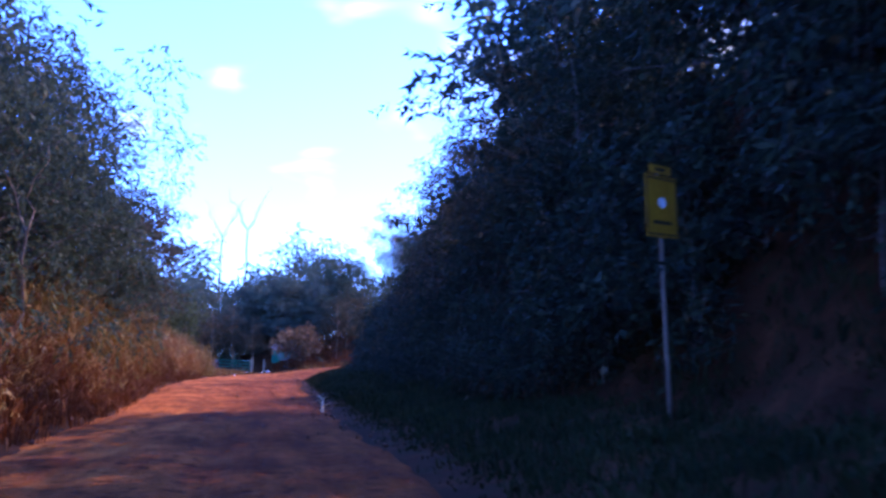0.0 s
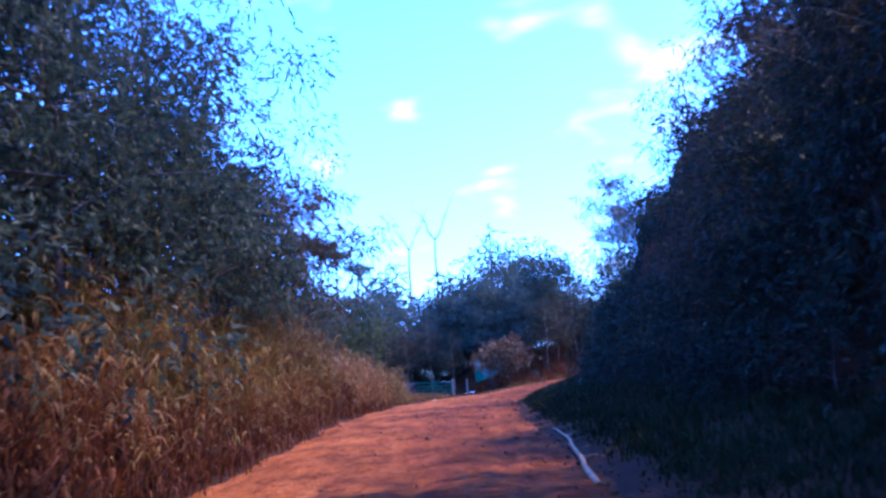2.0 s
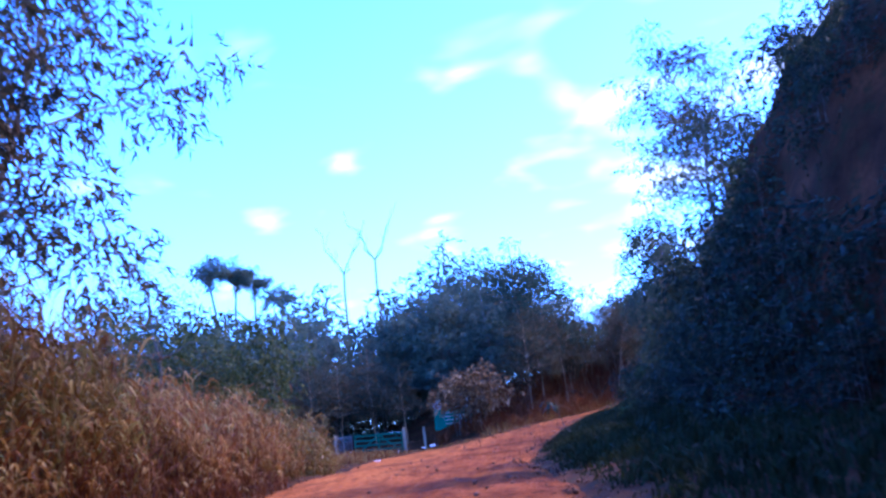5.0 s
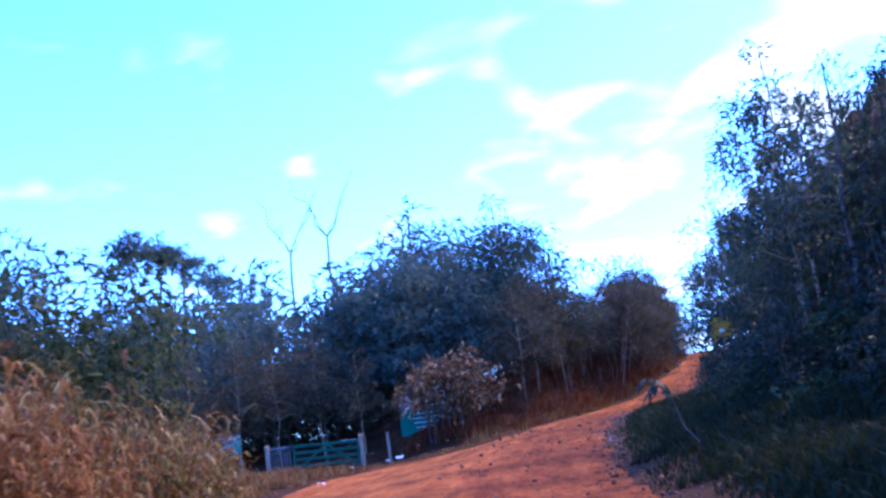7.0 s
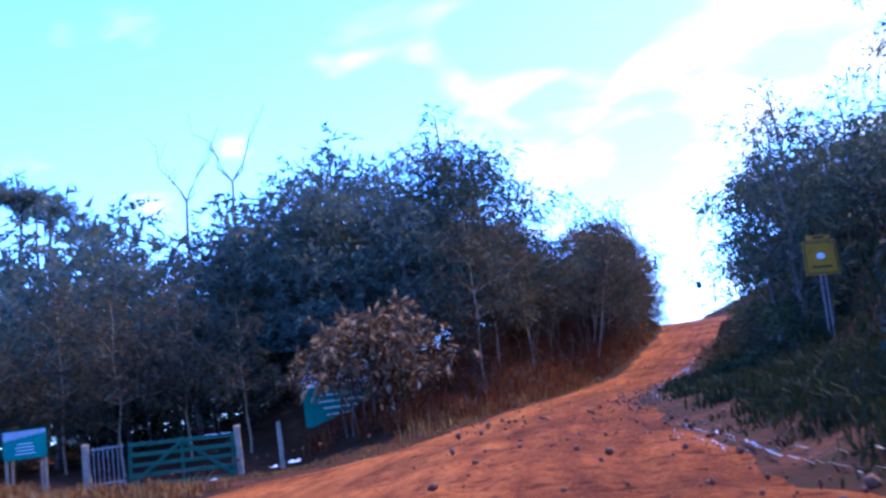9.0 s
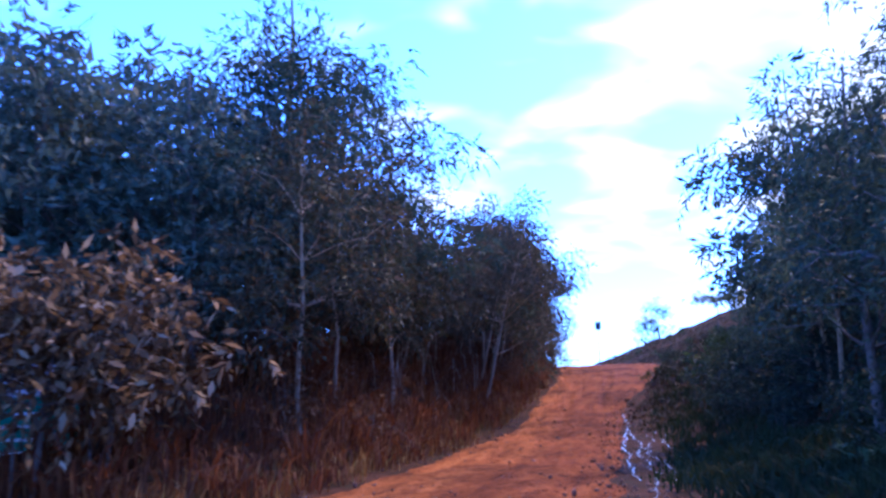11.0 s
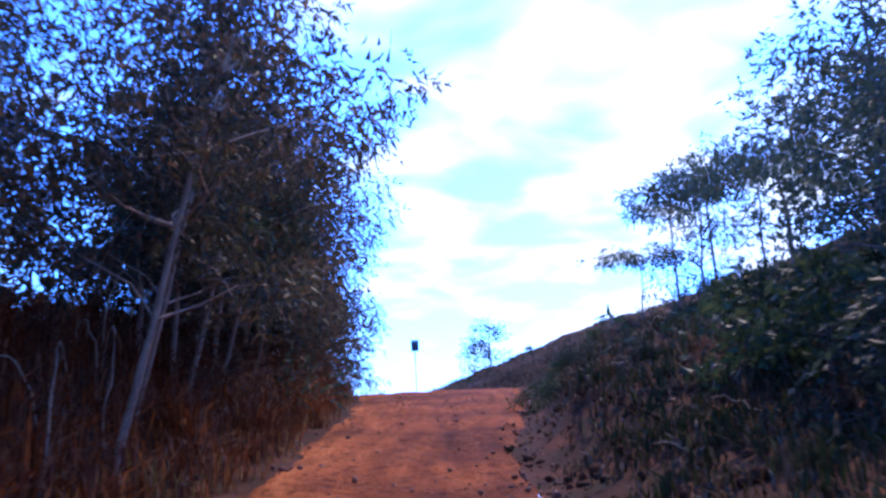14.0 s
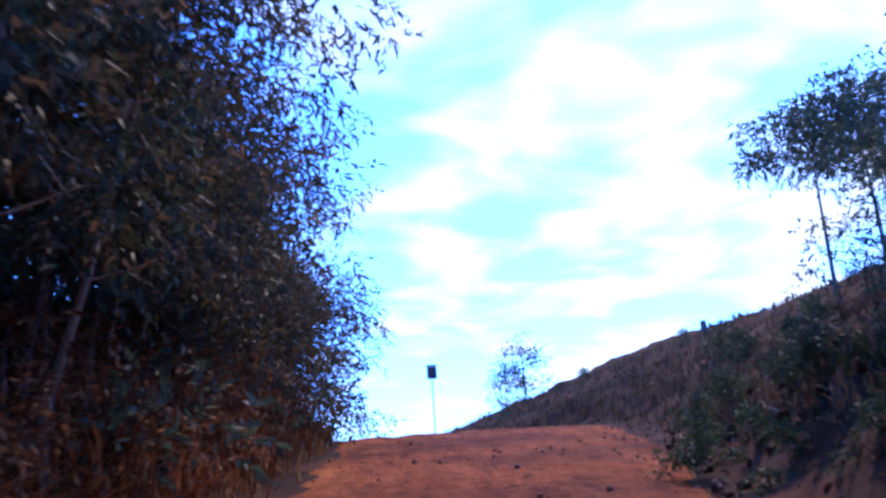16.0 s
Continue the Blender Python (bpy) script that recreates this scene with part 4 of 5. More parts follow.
def blades(name, label, count, place, height, width, mat, bend=0.5, seed=1, steps=2):
    """Bent blades of grass, each of two strips and a point. place(n) gives x, y and a size for n roots."""
    rnd = np.random.RandomState(seed)
    x, y, size = place(rnd, count)
    z = ground_z(x, y) - 0.03
    h = height * size * (0.55 + 0.75 * rnd.rand(len(x)))
    w = width * (0.7 + 0.6 * rnd.rand(len(x)))
    a = rnd.rand(len(x)) * 6.283
    lean = h * bend * (0.1 + 1.3 * rnd.rand(len(x)) ** 1.6)
    face = rnd.rand(len(x)) * 6.283
    dx, dy, sx, sy = np.cos(a), np.sin(a), np.cos(face), np.sin(face)
    rows = []
    for q, g in (((0, 0.6), (0.55, 1.0), (1.0, 0.15)) if steps == 2 else ((0, 0.5), (0.5, 0.9), (0.82, 1.0), (1.0, 0.15))):
        cx, cy, cz = x + dx * lean * q ** 2.6, y + dy * lean * q ** 2.6, z + h * (q - 0.36 * bend * q ** 4)
        rows.append(np.stack([cx - sx * w * g / 2, cy - sy * w * g / 2, cz], 1))
        rows.append(np.stack([cx + sx * w * g / 2, cy + sy * w * g / 2, cz], 1))
    v = np.stack(rows, 1).reshape(-1, 3)
    b = np.arange(len(x))[:, None] * (2 * steps + 2)
    f = np.concatenate([b + np.array([[0, 1, 3, 2]]) + 2 * k for k in range(steps)])
    return tagged(new(name, from_arrays(name, v, f, mat)), label, "grass", kind="stuff")


def strip(y0, y1, d0, d1, tufts, sides=-1):
    """Roots in tufts beside the track, d0 to d1 metres outside its edge, which is ragged on the right."""
    def place(rnd, n):
        t = max(1, n // tufts)
        ys, u, s = rnd.uniform(y0, y1, t), d0 + (d1 - d0) * rnd.rand(t), rnd.uniform(0.65, 1.25, t)
        k = rnd.randint(0, t, n)
        i = np.abs(LINE[None, :, 1] - ys[:, None]).argmin(1)[k]
        ragged = 0.35 * np.sin(ys * 0.83) + 0.28 * np.sin(ys * 2.17) + 0.15 * np.sin(ys * 5.3)
        u = (u + np.abs(ragged) * (sides > 0))[k] + rnd.randn(n) * 0.12
        d = np.where(sides < 0, -LINE[i, 3] - u, LINE[i, 4] + u)
        x = LINE[i, 0] + TAN[i, 1] * d + TAN[i, 0] * (ys[k] - LINE[i, 1]) + rnd.randn(n) * 0.12
        y = LINE[i, 1] - TAN[i, 0] * d + TAN[i, 1] * (ys[k] - LINE[i, 1]) + rnd.randn(n) * 0.12
        return x, y, s[k] * np.clip(0.35 + u / 1.6, 0.35, 1)
    return place


def patch(x0, x1, y0, y1, tufts):
    def place(rnd, n):
        t = max(1, n // tufts)
        px, py, s = rnd.uniform(x0, x1, t), rnd.uniform(y0, y1, t), rnd.uniform(0.6, 1.25, t)
        k = rnd.randint(0, t, n)
        return px[k] + rnd.randn(n) * 0.14, py[k] + rnd.randn(n) * 0.14, s[k]
    return place


def cane_grass(name, label, count, place, height, leaf, width, mat, seed):
    """Tall cane grass: upright culms, each with arching leaves that hang at their tips."""
    rnd = np.random.RandomState(seed)
    x, y, size = place(rnd, count)
    root = np.stack([x, y, ground_z(x, y) - 0.04], 1)
    h = height * size * rnd.uniform(0.6, 1.2, count)
    tilt = np.concatenate([rnd.randn(count, 2) * 0.13, np.ones((count, 1))], 1)
    vs, fs, base = [], [], 0

    def ribbon(p, half):
        nonlocal base
        n, k = p.shape[:2]
        v = np.stack([p - half, p + half], 2).reshape(n, -1, 3)
        vs.append(v.reshape(-1, 3))
        b = base + np.arange(n)[:, None] * (2 * k)
        fs.extend(b + np.array([[0, 1, 3, 2]]) + 2 * j for j in range(k - 1))
        base += n * 2 * k

    s = np.array([0, 0.5, 1.0])
    turn = rnd.rand(count) * 6.283
    across = np.stack([np.cos(turn), np.sin(turn), 0 * turn], 1)
    ribbon(root[:, None] + tilt[:, None] * (h[:, None] * s)[..., None], across[:, None] * np.array([0.012, 0.009, 0.003])[None, :, None])
    s = np.array([0, 0.35, 0.7, 1.0])
    for j in range(6):
        at = rnd.uniform(0.12 + 0.12 * j, 0.3 + 0.14 * j, count)
        foot = root + tilt * (h * np.minimum(at, 0.97))[:, None]
        turn = rnd.rand(count) * 6.283
        out = np.stack([np.cos(turn), np.sin(turn), 0 * turn], 1)
        across = np.stack([-np.sin(turn), np.cos(turn), rnd.randn(count) * 0.3], 1)
        ln = leaf * rnd.uniform(0.6, 1.3, count) * np.clip(size, 0.5, 1.2)
        bow = rnd.uniform(0.5, 1.15, count)
        rise = ln[:, None] * (0.95 * s - bow[:, None] * s ** 2.2)
        p = foot[:, None] + out[:, None] * (ln[:, None] * 0.62 * s)[..., None]
        p[..., 2] += rise
        ribbon(p, across[:, None] * (width * rnd.uniform(0.35, 0.65, count)[:, None] * np.array([0.5, 1.0, 0.8, 0.08]))[..., None])
    return tagged(new(name, from_arrays(name, np.concatenate(vs), np.concatenate(fs), mat)), label, "grass", kind="stuff")


cane_grass("tall_dry_grass", "tall dry straw-coloured grass on the bank", 3400, strip(-6, 59, 0.4, 5.5, 5), 1.9, 0.7, 0.042, GRASS_DRY, 1)
cane_grass("towering_dry_grass", "very tall dry cane grass crowning the bank", 3000, strip(33, 60, 1.0, 6.0, 5), 3.0, 0.9, 0.05, GRASS_GOLD, 41)
blades("tall_red_grass", "tall grass reddened by road dust", 16000, strip(-6, 66, -0.2, 2.8, 12), 1.4, 0.032, GRASS_RED, 0.75, 2, 3)
blades("corner_dry_grass", "low dry grass between road and notice board", 4500, strip(83, 91, 0.2, 6.0, 14), 0.5, 0.035, GRASS_DRY, 0.6, 33)
cane_grass("junction_dry_grass", "tall dry grass on the corner by the gate", 1700, strip(60, 70, 0.3, 6.0, 5), 2.3, 0.7, 0.042, GRASS_DRY, 3)
cane_grass("corner_cane_grass", "tall dry cane grass before the spreading tree", 1500, strip(69, 80, 0.3, 5.0, 5), 2.2, 0.8, 0.05, GRASS_GOLD, 63)
blades("gate_low_grass", "short dry grass at the foot of the gate", 1800, patch(-4.6, 4.5, 96.5, 99.3, 12), 0.16, 0.02, GRASS_DRY, 0.6, 44)
blades("gate_dry_grass", "dry grass round the gate and board", 3000, patch(-12, -4.6, 96.5, 99.4, 20), 0.4, 0.025, GRASS_DRY, 0.5, 4)
blades("bank_red_grass", "dark red-brown grass on the steep bank", 16000, strip(98, 146, 0.25, 6.5, 14), 1.25, 0.04, GRASS_RED, 0.9, 5)
blades("bank_dry_grass", "thin dry grass along the road edge", 6000, strip(96, 146, 0.1, 1.8, 14), 0.6, 0.02, GRASS_DRY, 0.5, 6)
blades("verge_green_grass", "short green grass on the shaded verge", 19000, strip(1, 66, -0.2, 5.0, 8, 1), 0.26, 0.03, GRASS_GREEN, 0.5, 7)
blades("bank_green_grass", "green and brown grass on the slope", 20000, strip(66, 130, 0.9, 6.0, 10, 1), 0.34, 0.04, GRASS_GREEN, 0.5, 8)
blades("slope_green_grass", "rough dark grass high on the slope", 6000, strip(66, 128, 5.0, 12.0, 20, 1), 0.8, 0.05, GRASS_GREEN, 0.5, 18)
blades("hill_grass", "dry grass covering the open hill", 18000, strip(116, 178, 0.1, 18.0, 5, 1), 0.36, 0.05, GRASS_HILL, 0.7, 9)
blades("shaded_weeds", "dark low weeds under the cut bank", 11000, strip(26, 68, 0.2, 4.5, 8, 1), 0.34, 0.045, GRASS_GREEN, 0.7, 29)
blades("verge_hill_grass", "short dry grass beside the climbing road", 13000, strip(112, 152, 0.0, 5.0, 7, 1), 0.24, 0.04, GRASS_HILL, 0.8, 49)
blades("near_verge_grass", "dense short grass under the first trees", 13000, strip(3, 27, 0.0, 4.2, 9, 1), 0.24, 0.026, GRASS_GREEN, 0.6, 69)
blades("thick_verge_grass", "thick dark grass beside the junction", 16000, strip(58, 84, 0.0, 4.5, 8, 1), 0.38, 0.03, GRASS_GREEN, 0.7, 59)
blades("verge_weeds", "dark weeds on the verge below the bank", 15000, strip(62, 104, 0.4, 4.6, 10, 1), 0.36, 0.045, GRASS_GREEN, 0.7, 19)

# ---- gate, boards and signs ----
TEAL = surface("teal_paint", [(0.3, (0.012, 0.21, 0.13)), (0.7, (0.02, 0.29, 0.18))], 1.5, 0.5, 0.1)
WHITE = surface("white_paint", [(0.3, (0.78, 0.78, 0.76)), (0.7, (0.88, 0.88, 0.86))], 2.0, 0.5, 0.1)
GREEN = surface("green_gate_paint", [(0.3, (0.015, 0.085, 0.04)), (0.7, (0.025, 0.13, 0.06))], 2.5, 0.6, 0.3)
YELLOW = surface("yellow_sign_paint", [(0.3, (0.36, 0.17, 0.014)), (0.7, (0.5, 0.26, 0.02))], 2.0, 0.5, 0.1)
BLACK = surface("black_sign_paint", [(0.3, (0.015, 0.015, 0.015)), (0.7, (0.03, 0.03, 0.03))], 3.0, 0.5, 0.1)
STEEL = surface("galvanised_steel", [(0.3, (0.26, 0.26, 0.24)), (0.7, (0.38, 0.38, 0.35))], 4.0, 0.45, 0.1, metallic=0.8)


def box_bm(size, at=(0, 0, 0), turn=(0, 0, 0), bevel=0.008):
    bm = bmesh.new()
    bmesh.ops.create_cube(bm, size=1.0)
    bmesh.ops.scale(bm, vec=size, verts=bm.verts)
    if bevel:
        bmesh.ops.bevel(bm, geom=list(bm.edges), offset=min(bevel, min(size) * 0.3), segments=2, affect="EDGES", profile=0.6)
    bmesh.ops.transform(bm, matrix=Matrix.Translation(at) @ Euler([radians(a) for a in turn]).to_matrix().to_4x4(), verts=bm.verts)
    return bm


def post_bm(height, radius, seed, sides=9):
    """A split wooden post with an uneven, sawn top."""
    rnd = np.random.RandomState(seed)
    bm = bmesh.new()
    rings = []
    for k, z in enumerate(np.linspace(-0.3, height, 6)):
        r = radius * (1 - 0.12 * k / 5)
        rings.append([bm.verts.new((math.cos(a) * r * (1 + 0.1 * rnd.randn()), math.sin(a) * r * (1 + 0.1 * rnd.randn()), z + (0.03 * rnd.randn() if k == 5 else 0))) for a in np.linspace(0, 6.283, sides, endpoint=False)])
    for a, b in zip(rings, rings[1:]):
        for k in range(sides):
            bm.faces.new((a[k], a[(k + 1) % sides], b[(k + 1) % sides], b[k]))
    bm.faces.new(rings[-1])
    return bm


def wooden_post(x, y, height, radius, seed, label):
    ob = part("wooden_post", post_bm(height, radius, seed), WOOD_GREY, None)
    ob.location = (x, y, gz(x, y))
    tagged(ob, label, "post", "posts by the gate")


def farm_gate():
    a, b = Vector((-4.05, 99.75, 0)), Vector((-0.88, 100.4, 0))
    run = (b - a).length
    gate = tagged(new("farm_gate", None), "closed green wooden farm gate with cross braces", "gate")
    gate.matrix_basis = Matrix.Translation((a.x, a.y, 0.76)) @ Matrix.Rotation(math.atan2(b.y - a.y, b.x - a.x), 4, "Z") @ Matrix.Rotation(radians(2.0), 4, "Y")
    for k in range(5):
        part("rail", box_bm((run, 0.03, 0.125), (run / 2, 0, 0.12 + 0.315 * k)), GREEN, gate)
    for x in (0.05, run / 2, run - 0.05):
        part("stile", box_bm((0.11, 0.045, 1.47), (x, 0.04, 0.735)), GREEN, gate)
    for s in (-1, 1):
        ln = math.hypot(run / 2, 1.25)
        part("brace", box_bm((ln, 0.035, 0.11), (run / 2 + s * run / 4, -0.035, 0.74), (0, s * math.degrees(math.atan2(1.25, run / 2)), 0)), GREEN, gate)
    part("worn_top", box_bm((0.4, 0.032, 0.02), (run * 0.78, 0, 1.454)), WHITE, gate, "pale strip on the top rail")
    part("worn_top", box_bm((0.25, 0.032, 0.02), (run * 0.92, 0, 1.454)), WHITE, gate, "pale strip on the top rail")


def picket_panel():
    a, b = Vector((-5.05, 99.55, 0)), Vector((-4.12, 99.73, 0))
    run = (b - a).length
    panel = tagged(new("metal_fence_panel", None), "narrow grey metal fence panel beside the gate", "fence")
    panel.matrix_basis = Matrix.Translation((a.x, a.y, 0.95)) @ Matrix.Rotation(math.atan2(b.y - a.y, b.x - a.x), 4, "Z")
    for z in (0.15, 1.2):
        part("rail", box_bm((run, 0.04, 0.05), (run / 2, 0, z)), STEEL, panel)
    for k in range(7):
        part("bar", box_bm((0.03, 0.03, 1.32), (0.06 + k * (run - 0.12) / 6, 0.0, 0.62), bevel=0.004), STEEL, panel)


def bars(parent, width, rows, x0, z0, y, mat, step=0.09, height=0.03, seed=1):
    """Lines of writing too small to read, as plain bars."""
    r = random.Random(seed)
    for k in range(rows):
        w = width * r.uniform(0.5, 1.0)
        part("text_bar", box_bm((w, 0.006, height), (x0, y, z0 - k * step), bevel=0.0), mat, parent)


def teal_board():
    """A low notice board on four wooden legs."""
    board = tagged(new("notice_board", None), "teal and white notice board on wooden legs", "sign")
    x, y = -7.12, 100.2
    board.matrix_basis = Matrix.Translation((x, y, gz(x, y))) @ Matrix.Rotation(radians(6), 4, "Z")
    h = 3.05 - gz(x, y)
    for lx in (-0.56, -0.42, 0.42, 0.56):
        part("leg", box_bm((0.085, 0.085, h + 0.2), (lx, 0.07 if abs(lx) > 0.5 else 0.2, h / 2 - 0.1)), WOOD_GREY, board)
    panel = part("panel", box_bm((1.24, 0.03, 0.88), (0, 0, h - 0.44)), TEAL, board)
    bm = bmesh.new()
    vs = [bm.verts.new(p) for p in ((-0.6, -0.019, h - 0.02), (0.6, -0.019, h - 0.02), (0.6, -0.019, h - 0.13), (-0.6, -0.019, h - 0.3))]
    bm.faces.new(vs[::-1])
    bmesh.ops.solidify(bm, geom=list(bm.faces), thickness=0.004)
    part("white_band", bm, WHITE, panel, "white slanting band along the top")
    bars(panel, 0.7, 4, 0, h - 0.42, -0.018, WHITE, 0.1, 0.025, 3)


def banner():
    """The large board half hidden by the dusty shrub."""
    sign = tagged(new("roadside_billboard", None), "large teal and white billboard on posts behind shrubs", "sign")
    sign.matrix_basis = Matrix.Translation((2.87, 105.5, gz(2.87, 105.5))) @ Matrix.Rotation(radians(4), 4, "Z")
    top = 4.0 - gz(2.87, 105.5)
    for lx in (-1.2, 1.2):
        part("leg", box_bm((0.1, 0.1, top + 0.2), (lx, 0.08, top / 2 - 0.15)), WOOD_GREY, sign)
    panel = part("panel", box_bm((2.8, 0.04, 2.1), (0, 0, top - 1.05)), TEAL, sign)
    part("white_band", box_bm((2.8, 0.008, 0.62), (0, -0.025, top - 0.31), bevel=0.002), WHITE, panel, "white upper band")
    bars(panel, 1.4, 2, 0.2, top - 0.22, -0.033, TEAL, 0.2, 0.09, 5)
    bars(panel, 1.8, 4, 0, top - 0.95, -0.025, WHITE, 0.25, 0.06, 6)


def yellow_sign(x, y, centre, size, turn, name_label, lean=0.0, poles=2):
    sign = tagged(new("road_sign", None), name_label, "sign", "yellow road signs")
    z = gz(x, y)
    sign.matrix_basis = Matrix.Translation((x, y, z)) @ Matrix.Rotation(radians(turn), 4, "Z") @ Matrix.Rotation(radians(lean), 4, "Y")
    h = centre - z
    for k in range(poles):
        part("pole", box_bm((0.05, 0.04, h + 0.75), ((k - (poles - 1) / 2) * 0.12, 0.03, (h + 0.35) / 2 - 0.15), bevel=0.006), STEEL, sign)
    panel = part("panel", box_bm((size, 0.012, size), (0, -0.005, h), bevel=0.004), YELLOW, sign)
    for s in (-1, 1):
        part("border", box_bm((size * 0.94, 0.004, 0.025), (0, -0.014, h + s * size * 0.45), bevel=0.0), BLACK, panel)
        part("border", box_bm((0.025, 0.004, size * 0.85), (s * size * 0.45, -0.014, h), bevel=0.0), BLACK, panel)
    bm = bmesh.new()
    bmesh.ops.create_cone(bm, cap_ends=True, segments=20, radius1=size * 0.1, radius2=size * 0.1, depth=0.006)
    bmesh.ops.transform(bm, matrix=Matrix.Translation((0, -0.015, h + size * 0.06)) @ Matrix.Rotation(math.pi / 2, 4, "X") @ Matrix.Diagonal((1.2, 0.9, 1, 1)), verts=bm.verts)
    part("emblem", bm, WHITE, panel, "white emblem")
    bars(panel, size * 0.6, 1, 0, h - size * 0.26, -0.014, BLACK, 0.1, 0.05, 2)
    plate = part("top_plate", box_bm((size * 0.7, 0.01, size * 0.14), (0, -0.004, h + size * 0.6), bevel=0.002), YELLOW, sign)
    bars(plate, size * 0.5, 1, 0, h + size * 0.6, -0.011, BLACK, 0.1, 0.05, 4)


def far_sign():
    sign = tagged(new("small_road_sign", None), "small road sign on a thin pole at the crest", "sign")
    x, y = 46.6, 166.2
    sign.location = (x, y, gz(x, y))
    h = 12.0 - gz(x, y)
    part("pole", box_bm((0.06, 0.06, h + 0.2), (0, 0.03, h / 2 - 0.2), bevel=0.006), STEEL, sign)
    panel = part("panel", box_bm((0.56, 0.012, 0.82), (0, -0.008, h - 0.41), (0, 0, -30), bevel=0.004), STEEL, sign)
    part("face", box_bm((0.46, 0.006, 0.6), (0, -0.02, h - 0.46), (0, 0, -30), bevel=0.0), BLACK, panel, "dark face of the sign")


farm_gate()
picket_panel()
wooden_post(-5.2, 99.5, 2.33 - gz(-5.2, 99.5), 0.12, 1, "thick weathered gate post")
wooden_post(-0.73, 100.45, 2.29 - gz(-0.73, 100.45), 0.11, 2, "thick weathered gate post")
wooden_post(0.59, 100.5, 2.24 - gz(0.59, 100.5), 0.08, 3, "thin weathered fence post in the grass")
teal_board()
banner()
yellow_sign(14.25, 90.3, 4.27, 0.85, -8, "yellow square road sign with black border", 3)
yellow_sign(5.5, 11.7, 3.6, 0.86, 36, "yellow square road sign beside dark trees", -3, 1)
far_sign()
ob = part("hill_post", post_bm(1.0, 0.14, 9), BARK, None)
ob.location = (51, 149.7, gz(51, 149.7))
tagged(ob, "short dark wooden post on the open hill", "post")

# a long pale fallen trunk along the right edge
rnd = np.random.RandomState(4)
q = np.linspace(0, 1, 12)
lx, ly = 2.5 - 0.45 * q + 0.1 * np.sin(q * 4.5), 39.6 - 12.2 * q
lx, ly = lx + np.cumsum(rnd.randn(12)) * 0.025, ly + rnd.randn(12) * 0.1
trunk = tagged(new("fallen_trunk", None), "long pale fallen trunk lying along the road edge", "log")
lie = np.stack([lx, ly, ground_z(lx, ly) + 0.05], 1)
child("stem", from_arrays("stem", *tube(lie, (0.024 + 0.028 * q) * rnd.uniform(0.85, 1.2, 12), 8), WOOD_PALE, True), trunk)
for k, side in ((3, 1), (6, -1), (8, 1)):
    stub = lie[k] + np.array([0.22 * side, -0.3, 0.1])
    child("branch_stub", from_arrays("branch_stub", *tube(curve_to(rnd, lie[k], stub, 4, 0.05), np.linspace(0.02, 0.008, 4), 5), WOOD_PALE, True), trunk)


# ---- water, stones and litter ----
def water_material():
    m, n, l = material("muddy_water")
    b = n.new("ShaderNodeBsdfPrincipled")
    b.inputs["Base Color"].default_value = (0.12, 0.09, 0.07, 1)
    b.inputs["Roughness"].default_value = 0.32
    w = noise_of(n, l, 9.0, 2.0)
    k = n.new("ShaderNodeBump")
    k.inputs["Strength"].default_value, k.inputs["Distance"].default_value = 0.12, 0.02
    l.new(w.outputs["Fac"], k.inputs["Height"])
    l.new(k.outputs[0], b.inputs["Normal"])
    o = n.new("ShaderNodeOutputMaterial")
    l.new(b.outputs[0], o.inputs[0])
    return m


WATER = water_material()


def rivulet(y0, y1, d0, d1, width, seed):
    rnd = np.random.RandomState(seed)
    n = 90
    q = np.linspace(0, 1, n)
    wig = np.cumsum(rnd.randn(n)) * 0.035
    wig -= np.linspace(wig[0], wig[-1], n)
    wd = 0.7 * width * (0.4 + 0.6 * np.abs(np.sin(q * 7 + seed))) * np.sin(np.clip(q, 0.03, 0.97) * math.pi) ** 0.4 * np.clip(0.45 + 0.3 * rnd.randn(n), 0.25, 1.1)
    v = []
    for k in range(n):
        for s in (-1, 1):
            x, y = beside(y0 + (y1 - y0) * q[k], d0 + (d1 - d0) * q[k] + wig[k] + s * wd[k] / 2)
            v.append((x, y, 0))
    v = np.array(v)
    i, d = track_at(v[:, 0], v[:, 1])
    inner = d < LINE[i, 4] + 0.05
    z = np.where(inner, LINE[i, 2] + 0.045, ground_z(v[:, 0], v[:, 1]) + 0.06)
    v[:, 2] = z.reshape(-1, 2).max(1).repeat(2)
    f = np.array([(2 * k, 2 * k + 1, 2 * k + 3, 2 * k + 2) for k in range(n - 1)])
    tagged(new("water_trickle", from_arrays("water_trickle", v, f, WATER, True)), "bright trickle of muddy water in the road edge", "water", "trickles", "structure")


for k, (y0, y1, d0, d1, w) in enumerate(((100, 118.5, 1.8, 1.4, 0.11), (101, 113, 2.15, 1.5, 0.1), (99, 111, 2.5, 1.95, 0.1), (103, 112, 2.8, 2.2, 0.08), (76, 84, 2.6, 1.9, 0.07), (76.5, 80, 2.9, 2.1, 0.07), (78, 83, 2.35, 1.75, 0.06), (90, 101, 2.1, 2.0, 0.08))):
    rivulet(y0, y1, d0, d1, w, k + 1)

STONE = surface("dusty_stone", [(0.3, (0.1, 0.04, 0.02)), (0.7, (0.24, 0.11, 0.06))], 5.0, 0.9, 0.5)


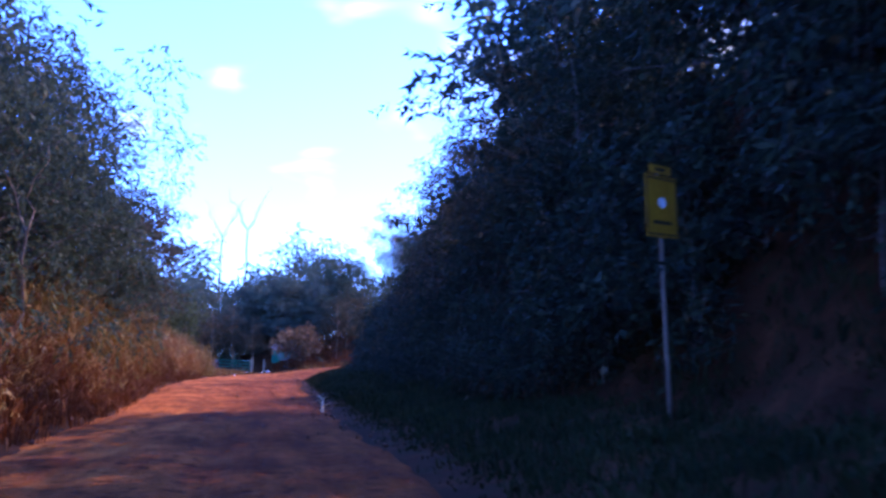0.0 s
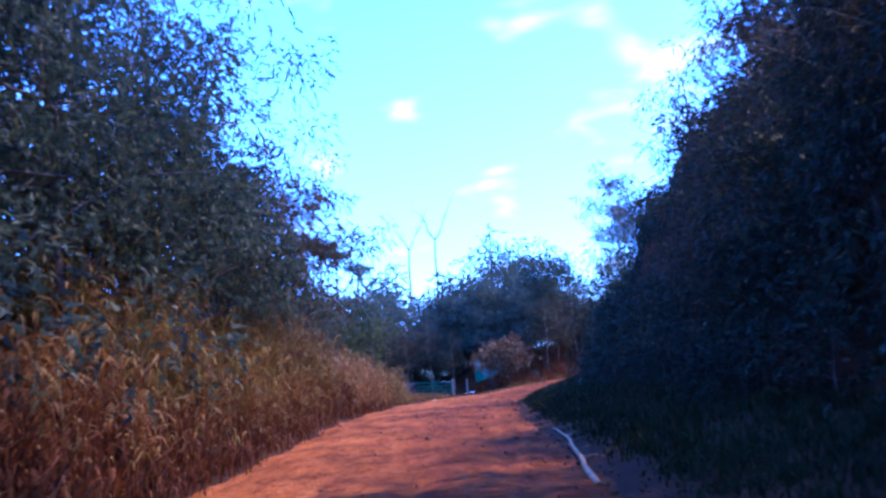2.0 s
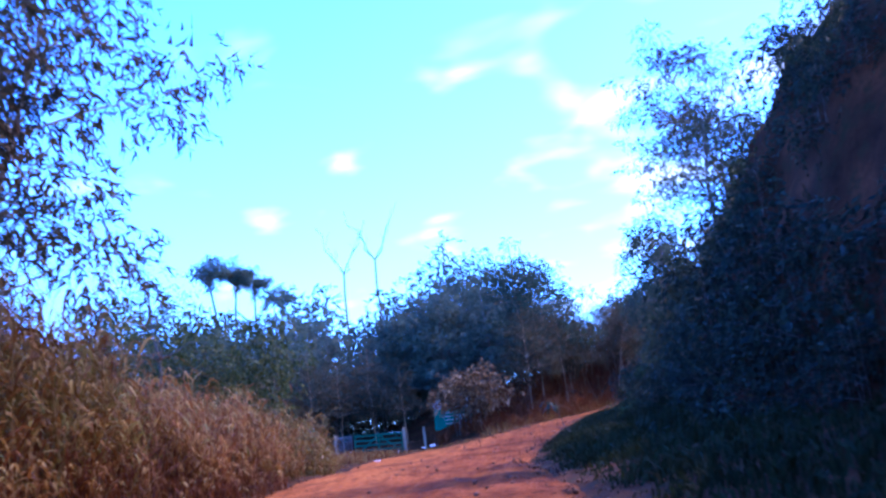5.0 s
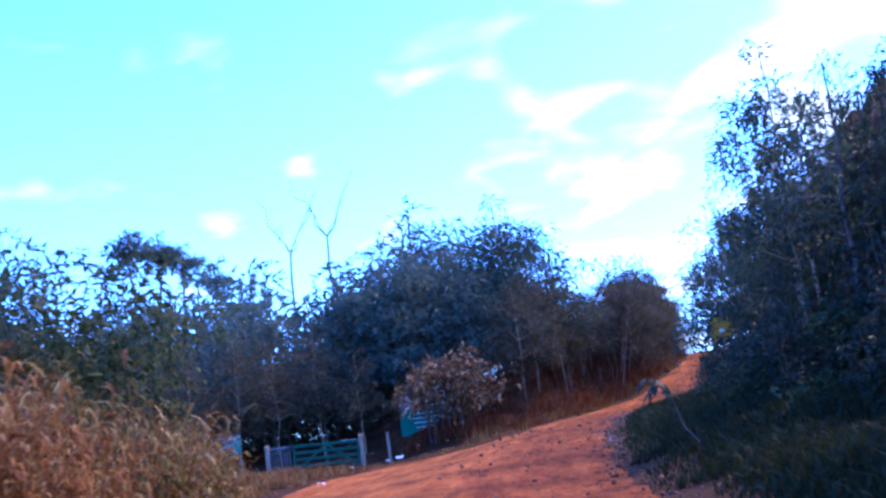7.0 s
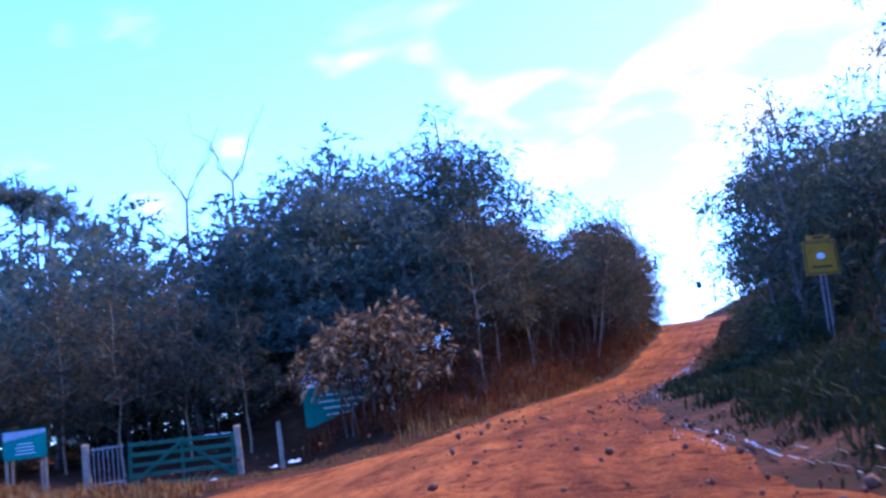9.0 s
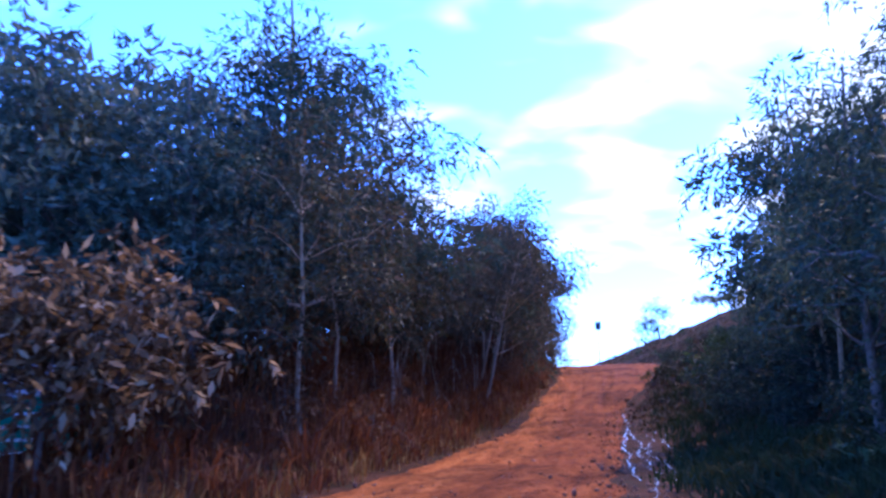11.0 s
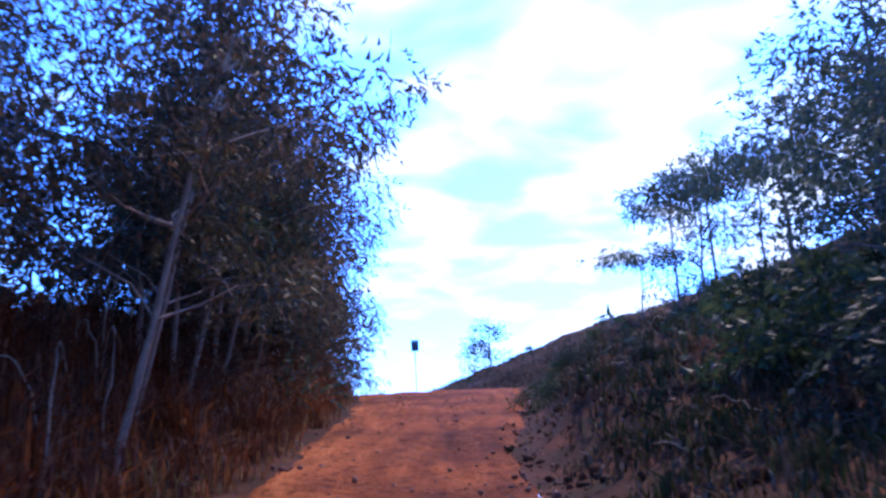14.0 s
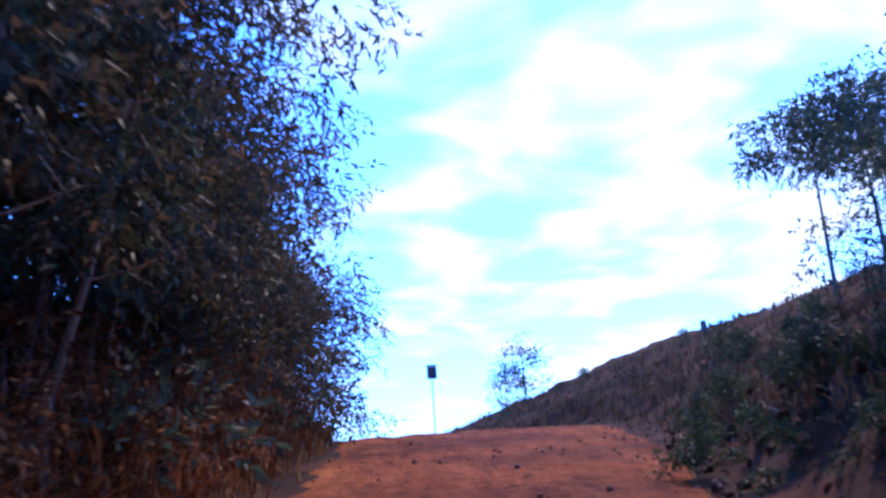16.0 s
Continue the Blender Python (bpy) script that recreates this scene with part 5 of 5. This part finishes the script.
def stones():
    rnd = np.random.RandomState(31)
    bm = bmesh.new()
    bmesh.ops.create_icosphere(bm, subdivisions=1, radius=1.0)
    base = np.array([v.co[:] for v in bm.verts])
    tri = np.array([[v.index for v in f.verts] for f in bm.faces])
    bm.free()
    n = 4200
    k = rnd.randint(60, 420, n)
    side = rnd.rand(n)
    d = np.where(side < 0.5, LINE[k, 4] + rnd.randn(n) * 0.5, np.where(side < 0.68, -LINE[k, 3] + rnd.randn(n) * 0.35, rnd.uniform(-1, 1, n) * 2.4))
    x, y = LINE[k, 0] + TAN[k, 1] * d + rnd.randn(n) * 0.15, LINE[k, 1] - TAN[k, 0] * d + rnd.randn(n) * 0.15
    r = 0.013 + 0.045 * rnd.rand(n) ** 4
    inside = (d > -LINE[k, 3]) & (d < LINE[k, 4])
    z = np.where(inside, LINE[k, 2] + 0.02, ground_z(x, y))
    v = base[None] * (r[:, None] * rnd.uniform(0.6, 1.3, (n, 3)))[:, None] * (1 + 0.2 * rnd.randn(n, len(base), 1))
    v = v + np.stack([x, y, z], 1)[:, None]
    f = tri[None] + (np.arange(n) * len(base))[:, None, None]
    tagged(new("loose_stones", from_arrays("loose_stones", v.reshape(-1, 3), f.reshape(-1, 3), STONE)), "small loose stones scattered over the dirt road", "stones", kind="stuff")


stones()


def earth_clods():
    """Broken clods on the dug heap and down its foot."""
    rnd = np.random.RandomState(77)
    bm = bmesh.new()
    bmesh.ops.create_icosphere(bm, subdivisions=1, radius=1.0)
    base = np.array([v.co[:] for v in bm.verts])
    tri = np.array([[v.index for v in f.verts] for f in bm.faces])
    bm.free()
    n = 1500
    k = np.array([int(np.abs(LINE[:, 1] - y).argmin()) for y in rnd.uniform(116, 137, n)])
    d = LINE[k, 4] + rnd.uniform(-0.1, 4.2, n)
    x, y = LINE[k, 0] + TAN[k, 1] * d + rnd.randn(n) * 0.2, LINE[k, 1] - TAN[k, 0] * d + rnd.randn(n) * 0.2
    r = 0.02 + 0.075 * rnd.rand(n) ** 3
    v = base[None] * (r[:, None] * rnd.uniform(0.6, 1.3, (n, 3)))[:, None] * (1 + 0.22 * rnd.randn(n, len(base), 1))
    v = v + np.stack([x, y, ground_z(x, y) + 0.3 * r], 1)[:, None]
    f = tri[None] + (np.arange(n) * len(base))[:, None, None]
    tagged(new("earth_clods", from_arrays("earth_clods", v.reshape(-1, 3), f.reshape(-1, 3), GROUND)), "dark broken clods of earth on the dug heap", "earth", kind="stuff")


def dry_twig(x, y, length, seed):
    rnd = np.random.RandomState(seed)
    a = rnd.rand() * 6.28
    end = np.array([math.cos(a) * length, math.sin(a) * length, 0.12 + 0.2 * rnd.rand()])
    twig = new("dry_twig", from_arrays("dry_twig", *tube(curve_to(rnd, (0, 0, 0), end, 6, 0.08, 0.05), np.linspace(0.016, 0.006, 6), 5), BARK_PALE, True))
    twig.location = (x, y, gz(x, y) + 0.04)
    tagged(twig, "dry bare twig lying on the dug heap", "twig", "twigs on the heap")


earth_clods()
for k in range(16):
    dry_twig(*beside(118 + 1.1 * k, 3.2 + 2.2 * ((k * 0.618) % 1)), 0.5 + 0.5 * ((k * 0.37) % 1), 300 + k)


def drooping_plant(x, y, top, seed):
    """A thin leaning stem with long hanging leaves at its head."""
    rnd = np.random.RandomState(seed)
    root = tagged(new("drooping_plant", None), "thin leaning sapling with long drooping dark leaves", "plant")
    z = gz(x, y)
    head = np.array([-0.75, -0.1, top - z])
    child("stem", from_arrays("stem", *tube(curve_to(rnd, (0, 0, -0.1), head, 7, 0.1, 0.015), np.linspace(0.022, 0.009, 7), 6), BARK, True), root)
    for k in range(13):
        a, q = k * 2.4, 0.72 + 0.28 * (k / 12)
        foot = head * q + np.array([0, 0, 0.1 * math.sin(q * math.pi)])
        out, ln, wd = np.array([math.cos(a), math.sin(a), 0]), rnd.uniform(0.32, 0.48), rnd.uniform(0.045, 0.06)
        side = np.array([-math.sin(a), math.cos(a), 0])
        v = []
        for g, w, drop in ((0, 0.15, 0), (0.3, 0.9, -0.02), (0.6, 1.0, 0.16), (0.85, 0.6, 0.4), (1.0, 0.05, 0.62)):
            p = foot + out * ln * (g - 0.25 * g * g) + np.array([0, 0, 0.06 * g - drop * ln])
            v += [p - side * wd * w, p + side * wd * w]
        child("leaf", from_arrays("leaf", np.array(v), np.array([(2 * j, 2 * j + 1, 2 * j + 3, 2 * j + 2) for j in range(4)]), LEAF_SHADE), root)
    root.location = (x, y, z)


drooping_plant(5.1, 68.9, 2.15, 12)


def litter(x, y, size, seed):
    """A crumpled scrap of white plastic."""
    rnd = np.random.RandomState(seed)
    n = 6
    g = np.linspace(-1, 1, n)
    gx, gy = np.meshgrid(g, g)
    v = np.stack([gx * size + rnd.randn(n, n) * size * 0.12, gy * size * 0.7 + rnd.randn(n, n) * size * 0.12, np.abs(rnd.randn(n, n)) * size * 0.3], -1).reshape(-1, 3)
    a = (np.arange(n - 1)[:, None] * n + np.arange(n - 1)).ravel()
    scrap = new("litter", from_arrays("litter", v, np.stack([a, a + 1, a + n + 1, a + n], 1), WHITE))
    i, d = track_at(np.array([x]), np.array([y]))
    road = float(LINE[i[0], 2] - fall(LINE[i[0], 1], d)[0]) + 0.05
    scrap.location = (x, y, max(gz(x, y), road) + 0.01)
    tagged(scrap, "crumpled scrap of white plastic on the dirt", "litter", "scraps by the gate")


for k, (x, y, size) in enumerate(((1.0, 98.6, 0.16), (0.4, 97.9, 0.1), (-2.1, 87.2, 0.12), (-1.2, 96.4, 0.09))):
    litter(x, y, size, 500 + k)
